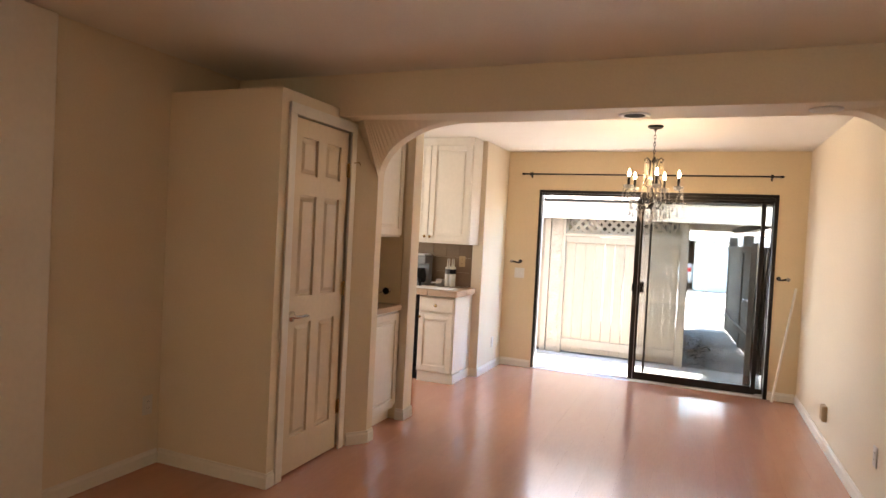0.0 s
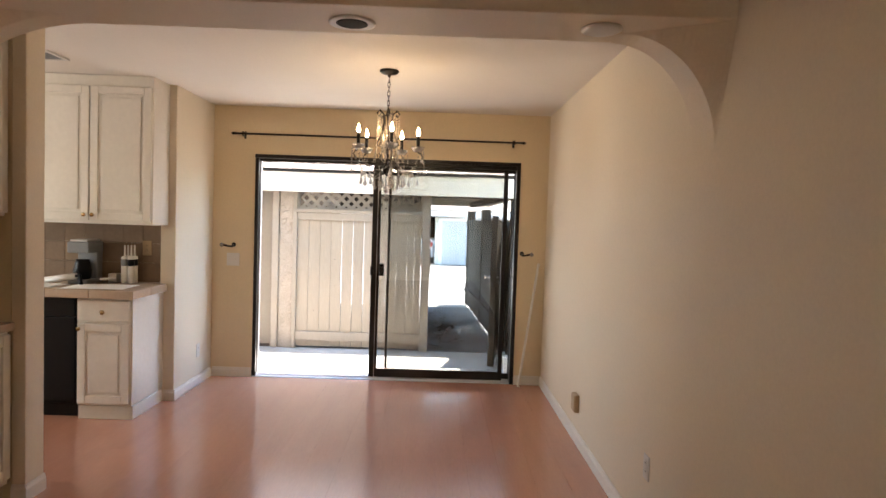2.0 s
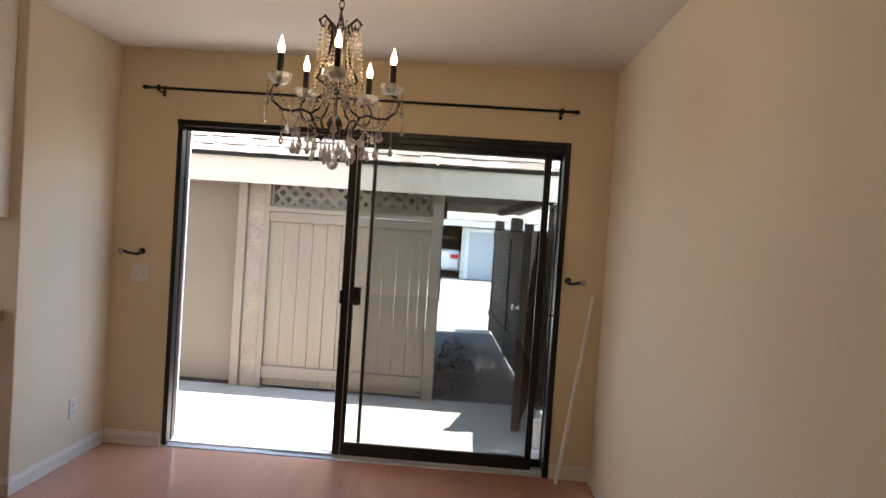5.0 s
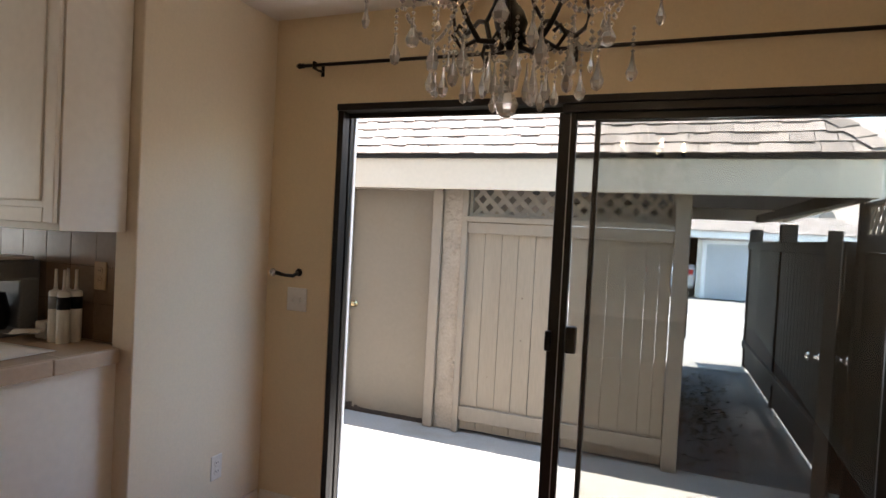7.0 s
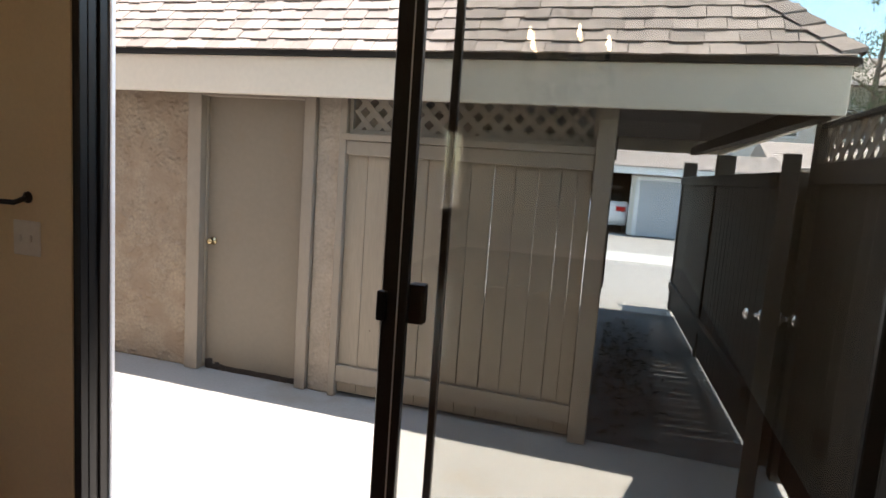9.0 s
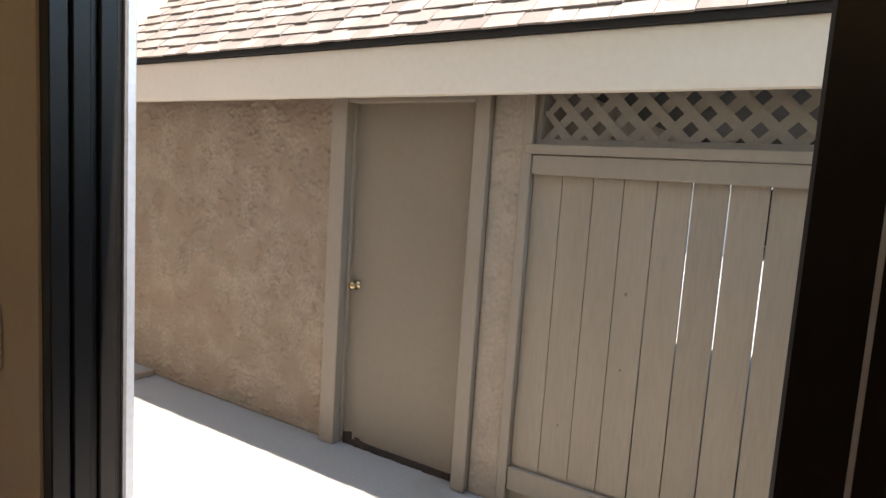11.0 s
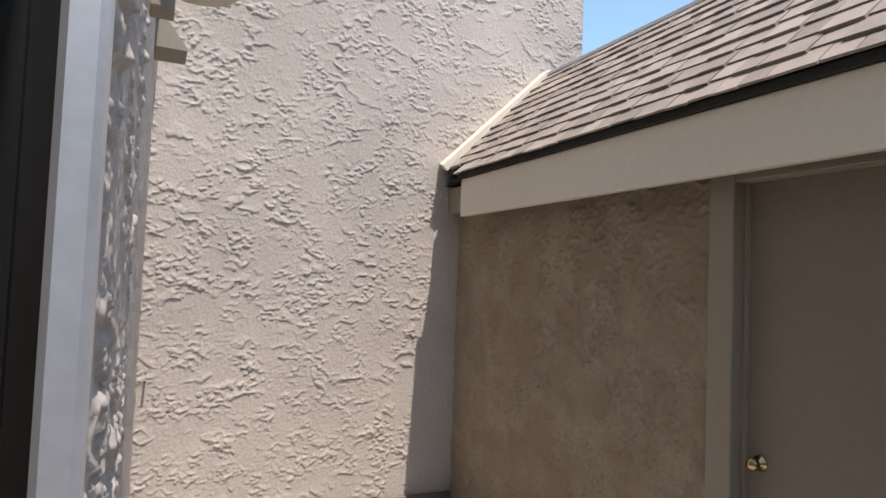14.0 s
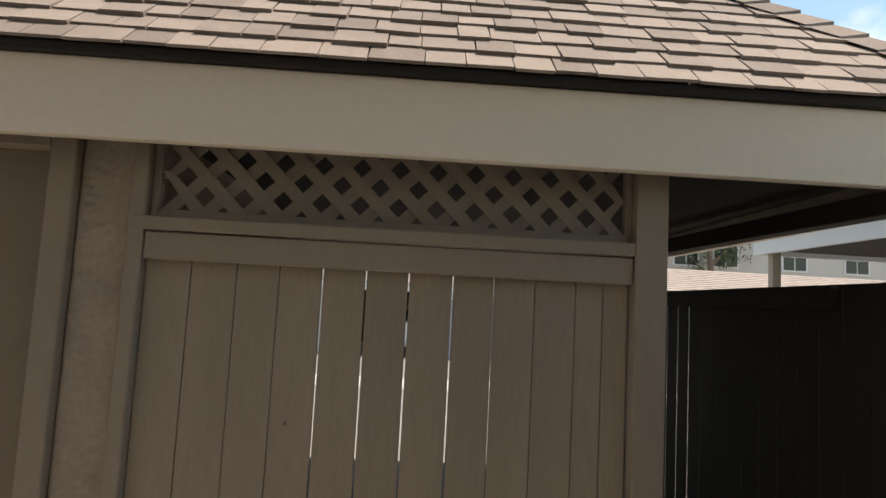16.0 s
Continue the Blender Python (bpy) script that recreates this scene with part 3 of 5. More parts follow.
# ---- kitchen ----
def cabinet_door(owner, axis, a0, a1, z0, z1, face, out, knob_at, mat_=None):
    """A framed cabinet door with a raised panel. axis: along which it runs; face: the plane; out: +1 or -1."""
    m_ = mat_ or CABINET
    def b(bm, p0, p1, q0, q1, d0, d1, bev=0.003):
        lo, hi = sorted((face + out * d0, face + out * d1))
        if axis == "x":
            add_box(bm, p0, p1, lo, hi, q0, q1, bev)
        else:
            add_box(bm, lo, hi, p0, p1, q0, q1, bev)
    bm = bmesh.new()
    r = 0.055
    b(bm, a0, a0 + r, z0, z1, 0.002, 0.02)
    b(bm, a1 - r, a1, z0, z1, 0.002, 0.02)
    b(bm, a0 + r, a1 - r, z0, z0 + r, 0.002, 0.02)
    b(bm, a0 + r, a1 - r, z1 - r, z1, 0.002, 0.02)
    d = part("door", bm, m_, owner)
    bm = bmesh.new()
    b(bm, a0 + r, a1 - r, z0 + r, z1 - r, 0.003, 0.009, 0.0)
    b(bm, a0 + r + 0.022, a1 - r - 0.022, z0 + r + 0.022, z1 - r - 0.022, 0.0085, 0.016, 0.006)
    part("panel", bm, m_, d)
    if knob_at:
        u, z = knob_at
        p = (u, face + out * 0.02, z) if axis == "x" else (face + out * 0.02, u, z)
        turn = pose(0, 0, 0, 90 if out < 0 else -90, 0, 0) if axis == "x" else pose(0, 0, 0, 0, 90 * out, 0)
        part("knob", lathe(bmesh.new(), [(0.006, 0), (0.006, 0.012), (0.015, 0.016), (0.016, 0.022), (0.010, 0.028)], 12, Matrix.Translation(p) @ turn),
             BRASS, d, "small brass knob", True)
    return d


bc = base("base_cabinet", -2.16, 5.5, 0, "white-painted base cabinet with drawer and door", "cabinet")
box("body", (-2.356, -1.972, 5.165, 5.695, 0.10, 0.865), CABINET, bc, 0.002)
box("plinth", (-2.35, -1.966, 5.17, 5.64, 0.0, 0.095), TRIM, bc, 0.002)
bm = bmesh.new()
add_box(bm, -2.348, -1.985, 5.145, 5.163, 0.70, 0.845, 0.004)
dr = part("drawer", bm, CABINET, bc)
part("knob", lathe(bmesh.new(), [(0.006, 0), (0.006, 0.012), (0.016, 0.016), (0.017, 0.022), (0.010, 0.028)], 12,
                   Matrix.Translation((-2.165, 5.145, 0.765)) @ pose(0, 0, 0, 90, 0, 0)), BRASS, dr, "small brass knob", True)
cabinet_door(bc, "x", -2.348, -1.985, 0.115, 0.68, 5.165, -1, (-2.33, 0.645))

dw = base("dishwasher", -2.67, 5.45, 0, "black dishwasher under the counter", "dishwasher")
box("body", (-2.962, -2.362, 5.19, 5.69, 0.10, 0.86), BLACKPLASTIC, dw, 0.003)
box("door", (-2.958, -2.366, 5.155, 5.188, 0.13, 0.72), BLACKPLASTIC, dw, 0.006, "glossy black door")
box("control_panel", (-2.958, -2.366, 5.15, 5.188, 0.725, 0.855), BLACKPLASTIC, dw, 0.006)
box("kick_plate", (-2.958, -2.366, 5.22, 5.25, 0.0, 0.10), BLACKPLASTIC, dw, 0.001)
bc2 = base("base_cabinet", -3.5, 5.5, 0, "white-painted base cabinet with two doors", "cabinet")
box("body", (-4.6, -2.968, 5.165, 5.695, 0.10, 0.865), CABINET, bc2, 0.002)
for a in (-4.58, -3.78):
    cabinet_door(bc2, "x", a, a + 0.78, 0.115, 0.845, 5.165, -1, (a + 0.74, 0.79))

ct = base("countertop", -3.2, 5.45, 0.866, "tan tiled kitchen countertop with a thick tile edge", "countertop")
box("slab", (-4.6, -1.965, 5.15, 5.697, 0.866, 0.912), GROUT, ct, 0.0)
for k in range(9):
    x1 = -1.952 - k * 0.30
    box("edge_tile", (x1 - 0.296, x1, 5.105, 5.149, 0.862, 0.921), TILE, ct, 0.006)
for k in range(2):
    box("edge_tile", (-1.964, -1.942, 5.108 + k * 0.27, 5.108 + k * 0.27 + 0.266, 0.862, 0.921), TILE, ct, 0.006)
for i in range(9):
    for j in range(2):
        box("tile", (-1.968 - (i + 1) * 0.30 + 0.004, -1.968 - i * 0.30, 5.152 + j * 0.272, 5.152 + j * 0.272 + 0.268, 0.911, 0.920), TILE, ct, 0.002)
sp = base("backsplash", -2.7, 5.81, 0.92, "brown glazed tile backsplash", "backsplash", "", "structure")
for i in range(10):
    for j in range(3):
        x1 = -2.003 - i * 0.152
        box("tile", (x1 - 0.1508, x1, 5.689, 5.699, 0.923 + j * 0.152, 0.923 + j * 0.152 + 0.1508), SPLASH, sp, 0.0015)

for x0, x1, ks in ((-2.84, -1.938, ((-2.835, -2.395, -2.42), (-2.385, -1.945, -2.36))), (-3.70, -2.85, ((-3.69, -3.28, -3.31), (-3.27, -2.86, -3.24)))):
    uc = base("wall_cabinet", (x0 + x1) / 2, 5.53, 1.375, "tall white-painted wall cabinet reaching the ceiling", "cabinet", "wall cabinets")
    box("body", (x0, x1, 5.375, 5.645 if x1 > -2.5 else 5.695, 1.375, CZ - 0.003), CABINET, uc, 0.002)
    for a, b, k in ks:
        cabinet_door(uc, "x", a, b, 1.40, 2.37, 5.375, -1, (k, 1.44))

# niche between pillar and column
nb = base("base_cabinet", -2.25, 3.75, 0, "white-painted base cabinet in the niche", "cabinet")
box("body", (-2.55, -1.97, 3.415, 3.91, 0.09, 0.862), CABINET, nb, 0.002)
box("plinth", (-2.50, -2.01, 3.415, 3.91, 0.0, 0.088), TRIM, nb, 0.002)
cabinet_door(nb, "y", 3.46, 3.905, 0.12, 0.845, -1.97, 1, None)
box("countertop", (-2.56, -1.935, 3.415, 3.913, 0.864, 0.905), TILE, None, 0.006)
tagged(bpy.data.objects["countertop.001"], "pale tiled countertop in the niche", "countertop")
nu = base("wall_cabinet", -2.25, 3.75, 1.44, "white-painted wall cabinet over the niche", "cabinet", "wall cabinets")
box("body", (-2.40, -1.985, 3.415, 3.91, 1.43, CZ - 0.003), CABINET, nu, 0.002)
cabinet_door(nu, "y", 3.46, 3.905, 1.445, 2.36, -1.985, 1, None)
struct("wall_niche_side", (-2.569, -1.957, 3.917, 4.04, -0.16, CZ), YELLOW, "cream partition wall closing the niche", "wall")
struct("wall_niche", (-2.68, -2.57, 3.40, 4.2, -0.16, CZ), YELLOW, "yellow-painted wall at the back of the niche", "wall")
vb = base("water_valve", -2.06, 3.916, 1.0, "black water valve on the niche wall", "valve")
part("stem", lathe(bmesh.new(), [(0.022, 0), (0.022, 0.006), (0.008, 0.01), (0.008, 0.04)], 12, Matrix.Translation((-2.06, 3.916, 1.005)) @ pose(0, 0, 0, 90, 0, 0)), CHROME, vb, "", True)
part("knob", lathe(bmesh.new(), [(0.016, 0), (0.026, 0.006), (0.028, 0.018), (0.018, 0.03)], 12, Matrix.Translation((-2.06, 3.88, 1.005)) @ pose(0, 0, 0, 90, 0, 0)), BLACKPLASTIC, vb, "", True)
part("spout", tube(bmesh.new(), [(-2.08, 3.90, 1.0), (-2.13, 3.86, 0.985), (-2.20, 3.82, 0.955), (-2.21, 3.815, 0.93)], 0.006, 8), CHROME, vb, "thin chrome supply pipe", True)

# things on the counter
for i, (x, y) in enumerate(((-2.243, 5.585), (-2.193, 5.585), (-2.243, 5.636), (-2.193, 5.636))):
    c = base("caulk_tube", x, y, 0.92, "white caulk tube with a nozzle standing on the counter", "tube", "caulk tubes")
    part("tube", lathe(bmesh.new(), [(0.023, 0), (0.024, 0.004), (0.024, 0.20), (0.021, 0.206), (0.008, 0.212)], 14, pose(x, y, 0.92)), WHITEPLASTIC, c, "", True)
    part("label_band", lathe(bmesh.new(), [(0.0245, 0.0), (0.0245, 0.05)], 14, pose(x, y, 1.055)), BLACKPLASTIC if i % 2 else GREYPLASTIC, c, "dark printed band", True)
    part("nozzle", lathe(bmesh.new(), [(0.009, 0.0), (0.007, 0.02), (0.0055, 0.085)], 10, pose(x, y, 1.128)), WHITEPLASTIC, c, "", True)
cm = base("coffee_maker", -2.52, 5.55, 0.92, "grey and black coffee maker on the counter", "coffee maker")
box("base_plate", (-2.60, -2.45, 5.45, 5.65, 0.92, 0.95), GREYPLASTIC, cm, 0.008)
box("tower", (-2.60, -2.45, 5.58, 5.66, 0.95, 1.20), GREYPLASTIC, cm, 0.01)
box("head", (-2.605, -2.445, 5.45, 5.66, 1.15, 1.235), GREYPLASTIC, cm, 0.012)
part("carafe", lathe(bmesh.new(), [(0.05, 0), (0.062, 0.02), (0.065, 0.07), (0.05, 0.13), (0.045, 0.15)], 16, pose(-2.522, 5.515, 0.951)), BLACKPLASTIC, cm, "black carafe", True)
box("lid", (-2.59, -2.46, 5.465, 5.64, 1.235, 1.25), WHITEPLASTIC, cm, 0.006)
mx = base("hand_tool", -2.62, 5.40, 0.92, "grey and white caulking gun lying on the counter", "tool")
bm = bmesh.new()
tube(bm, [(-2.74, 5.42, 0.945), (-2.50, 5.39, 0.985)], 0.024, 12)
part("barrel", bm, WHITEPLASTIC, mx, "", True)
bm = bmesh.new()
tube(bm, [(-2.50, 5.39, 0.985), (-2.47, 5.385, 0.99), (-2.46, 5.38, 0.94), (-2.45, 5.375, 0.925)], 0.013, 8)
part("grip", bm, BLACKPLASTIC, mx, "", True)


def sheet(name, x, y, z, w, d, rot, label, amp, material, category):
    """A thin, slightly curled sheet that has thickness."""
    bm = bmesh.new()
    n = 8
    m = pose(x, y, z, 0, 0, rot)
    top = [[None] * (n + 1) for _ in range(n + 1)]
    bot = [[None] * (n + 1) for _ in range(n + 1)]
    for i in range(n + 1):
        for j in range(n + 1):
            px, py = (i / n - 0.5) * w, (j / n - 0.5) * d
            h = amp * (0.5 + 0.5 * noise.noise(Vector((px * 14 + x * 7, py * 14, z))))
            bot[i][j] = bm.verts.new(m @ Vector((px, py, h)))
            top[i][j] = bm.verts.new(m @ Vector((px, py, h + 0.0015)))
    for i in range(n):
        for j in range(n):
            bm.faces.new((top[i][j], top[i + 1][j], top[i + 1][j + 1], top[i][j + 1]))
            bm.faces.new((bot[i][j + 1], bot[i + 1][j + 1], bot[i + 1][j], bot[i][j]))
    for i in range(n):
        for a, b in (((i, 0), (i + 1, 0)), ((i + 1, n), (i, n)), ((0, i + 1), (0, i)), ((n, i), (n, i + 1))):
            bm.faces.new((bot[a[0]][a[1]], bot[b[0]][b[1]], top[b[0]][b[1]], top[a[0]][a[1]]))
    return tagged(part(name, bm, material, None, "", True), label, category)


sheet("paper_sheet", -2.27, 5.31, 0.9205, 0.42, 0.30, 4, "white sheet of paper lying on the counter edge", 0.004, PAPER, "paper")
sheet("crumpled_paper", -2.34, 5.53, 0.921, 0.11, 0.09, 25, "crumpled white paper on the counter", 0.06, PAPER, "paper")
sheet("booklet", -2.66, 5.29, 0.9205, 0.24, 0.18, -14, "thin pale booklet lying on the counter", 0.010, PAPER, "paper")
bx = base("tape_box", -2.345, 5.63, 0.92, "small white box behind the paper", "box")
box("carton", (-2.375, -2.31, 5.595, 5.665, 0.92, 0.99), WHITEPLASTIC, bx, 0.003)


def wall_plate(name, origin, nrm, w, h, slots, label, material, category, switch=False):
    """A cover plate on a wall, with its sockets or levers."""
    o, nrm = Vector(origin), Vector(nrm)
    e = base(name, *origin, label, category)
    rot = Matrix.Translation(o) @ nrm.to_track_quat("Z", "Y").to_matrix().to_4x4()
    part("plate", add_box(bmesh.new(), -w / 2, w / 2, -h / 2, h / 2, 0.0005, 0.007, 0.003, rot), material, e)
    for dx, dy in slots:
        if switch:
            part("lever", add_box(bmesh.new(), dx - 0.005, dx + 0.005, dy - 0.012, dy + 0.012, 0.007, 0.016, 0.002, rot), material, e)
        else:
            s = part("socket", lathe(bmesh.new(), [(0.0165, 0.0065), (0.0165, 0.0085), (0.015, 0.009)], 16, rot @ Matrix.Translation((dx, dy, 0))), material, e)
            bm = bmesh.new()
            for k in (-0.006, 0.006):
                add_box(bm, dx + k - 0.0012, dx + k + 0.0012, dy - 0.002, dy + 0.006, 0.0088, 0.0094, 0, rot)
            part("slot", bm, BLACKPLASTIC, s)
    return e


wall_plate("light_switch", (-1.696, NY0, 1.071), (0, -1, 0), 0.116, 0.116, ((-0.023, 0), (0.023, 0)), "white double light switch on the yellow wall", WHITEPLASTIC, "light switch", True)
wall_plate("wall_outlet", (-1.885, 6.13, 0.298), (1, 0, 0), 0.07, 0.115, ((0, 0.02), (0, -0.02)), "white duplex outlet low on the wing wall", WHITEPLASTIC, "outlet")
wall_plate("wall_outlet", (1.139, 3.62, 0.38), (-1, 0, 0), 0.07, 0.115, ((0, 0.02), (0, -0.02)), "white duplex outlet low on the long wall", WHITEPLASTIC, "outlet")
wall_plate("wall_outlet", (-2.80, 2.30, 0.367), (1, 0, 0), 0.07, 0.115, ((0, 0.02), (0, -0.02)), "white duplex outlet beside the closet", WHITEPLASTIC, "outlet")
wall_plate("wall_outlet", (-2.12, 5.689, 1.19), (0, -1, 0), 0.07, 0.115, ((0, 0.02), (0, -0.02)), "tan outlet on the tile backsplash", TANPLASTIC, "outlet")
jb = base("cable_box", 1.139, 4.98, 0.28, "small tan cable box low on the long wall", "cable box")
box("case", (1.109, 1.138, 4.93, 5.03, 0.215, 0.335), TANPLASTIC, jb, 0.006)
box("cover", (1.103, 1.109, 4.935, 5.025, 0.22, 0.33), TANPLASTIC, jb, 0.002)

# curtain rod and holdbacks
rod = base("curtain_rod", -0.38, 6.37, 2.22, "thin black iron curtain rod without curtain", "curtain rod")
part("rod", tube(bmesh.new(), [(-1.665, 6.365, 2.198), (0.87, 6.365, 2.198)], 0.0085, 10), IRON, rod, "", True)
for s, x in ((-1, -1.665), (1, 0.87)):
    part("finial", lathe(bmesh.new(), [(0.009, 0), (0.013, 0.004), (0.007, 0.01), (0.014, 0.02), (0.010, 0.034), (0.002, 0.044)], 10,
                         Matrix.Translation((x, 6.365, 2.198)) @ pose(0, 0, 0, 0, 90 * s, 0)), IRON, rod, "", True)
for x in (-1.605, -0.386, 0.81):
    bm = bmesh.new()
    tube(bm, [(x, 6.438, 2.186), (x, 6.40, 2.181), (x, 6.37, 2.184)], 0.006, 8)
    add_box(bm, x - 0.009, x + 0.009, 6.433, 6.439, 2.161, 2.226, 0.002)
    add_box(bm, x - 0.006, x + 0.006, 6.353, 6.378, 2.179, 2.216, 0.003)
    part("bracket", bm, IRON, rod)
for s, x in ((-1, -1.693), (1, 0.925)):
    hb = base("curtain_holdback", x, 6.43, 1.21, "black iron curtain holdback with a glass knob", "curtain holdback", "curtain holdbacks")
    part("arm", tube(bmesh.new(), [(x, 6.438, 1.205), (x, 6.39, 1.19), (x + s * 0.02, 6.345, 1.195), (x + s * 0.055, 6.33, 1.205)], [0.010, 0.009, 0.008, 0.011], 8), IRON, hb, "", True)
    part("rosette", lathe(bmesh.new(), [(0.02, 0), (0.018, 0.006), (0.008, 0.012)], 12, Matrix.Translation((x, 6.439, 1.205)) @ pose(0, 0, 0, 90, 0, 0)), IRON, hb, "", True)
    part("knob", lathe(bmesh.new(), [(0.008, 0), (0.018, 0.01), (0.020, 0.02), (0.012, 0.032), (0.003, 0.036)], 10,
                       Matrix.Translation((x + s * 0.055, 6.33, 1.205)) @ pose(0, 0, 0, 0, 90 * s, 0)), CRYSTAL, hb, "clear glass knob")
pole = base("wooden_pole", 0.925, 6.385, 0, "pale wooden stick leaning in the corner", "pole")
part("stick", add_box(bmesh.new(), -0.012, 0.012, -0.008, 0.008, 0, 1.135, 0.002, look((0.925, 6.36, 0.0), (1.08, 6.42, 1.13)) @ pose(0, 0, 0, 180, 0, 0)), TRIM, pole)

# ceiling pieces
for (x, y) in ((-0.195, 3.155),):
    rl = base("recessed_light", x, y, BZ, "round recessed ceiling light with a white ring, off", "ceiling light")
    part("ring", lathe(bmesh.new(), [(0.056, 0.0), (0.086, -0.0005), (0.087, -0.003), (0.075, -0.006), (0.056, -0.004)], 28, pose(x, y, BZ)), WHITEPLASTIC, rl, "", True)
    part("lens", lathe(bmesh.new(), [(0.0585, -0.0046), (0.05, -0.0052), (0.01, -0.0054)], 24, pose(x, y, BZ)), RUBBER, rl, "", True)
sd = base("smoke_detector", 0.714, 3.12, BZ, "round white smoke detector under the beam", "smoke detector")
part("case", lathe(bmesh.new(), [(0.074, 0.0), (0.075, -0.005), (0.06, -0.011), (0.02, -0.013)], 24, pose(0.714, 3.12, BZ - 0.0005)), WHITEPLASTIC, sd, "", True)
cv = base("ceiling_vent", -2.45, 4.85, CZ, "white slatted vent in the kitchen ceiling", "vent")
bm = bmesh.new()
for a in ((-2.60, -2.30, 4.74, 4.76), (-2.60, -2.30, 4.94, 4.96), (-2.60, -2.58, 4.76, 4.94), (-2.32, -2.30, 4.76, 4.94)):
    add_box(bm, *a, CZ - 0.012, CZ - 0.0005)
part("frame", bm, WHITEPLASTIC, cv)
for k in range(7):
    box("slat", (-2.58, -2.32, 4.768 + k * 0.025, 4.782 + k * 0.025, CZ - 0.010, CZ - 0.004), GREYPLASTIC, cv, 0.0)


# ---- chandelier ----
CX, CY = -0.204, 4.95
ch = base("chandelier", CX, CY, CZ, "black iron chandelier with five lit candle bulbs and hanging crystals", "chandelier")
part("canopy", lathe(bmesh.new(), [(0.062, -0.001), (0.064, -0.010), (0.05, -0.022), (0.012, -0.03), (0.008, -0.045)], 24, pose(CX, CY, CZ)), IRON, ch, "", True)
bm = bmesh.new()
for k in range(8):
    z = CZ - 0.045 - k * 0.030
    loop = []
    for i in range(13):
        a = i / 12 * math.tau
        u = 0.008 * math.cos(a)
        loop.append((CX + (u if k % 2 else 0), CY + (0 if k % 2 else u), z - 0.018 + 0.021 * math.sin(a)))
    tube(bm, loop, 0.0022, 5)
part("chain", bm, IRON, ch, "", True)
part("stem", lathe(bmesh.new(), [(0.004, 0.40), (0.012, 0.39), (0.016, 0.37), (0.007, 0.35), (0.006, 0.16), (0.013, 0.14), (0.007, 0.12), (0.006, 0.06), (0.022, 0.04), (0.03, 0.02), (0.022, -0.005), (0.008, -0.02), (0.004, -0.03)], 14, pose(CX, CY, 1.790)), IRON, ch, "", True)


def drop(bm, p, h, w, n=6):
    """A faceted pear drop hanging from p."""
    lathe(bm, [(0.0015, 0), (w * 0.35, -h * 0.35), (w, -h * 0.72), (w * 0.7, -h * 0.92), (0.001, -h)], n, pose(*p))


def bead(bm, p, r):
    lathe(bm, [(0.0005, r), (r, 0), (0.0005, -r)], 6, pose(*p))


def strand(bm, a, b, sag, n, r):
    a, b = Vector(a), Vector(b)
    for i in range(n + 1):
        s = i / n
        p = a.lerp(b, s)
        p.z -= sag * 4 * s * (1 - s)
        bead(bm, p, r)


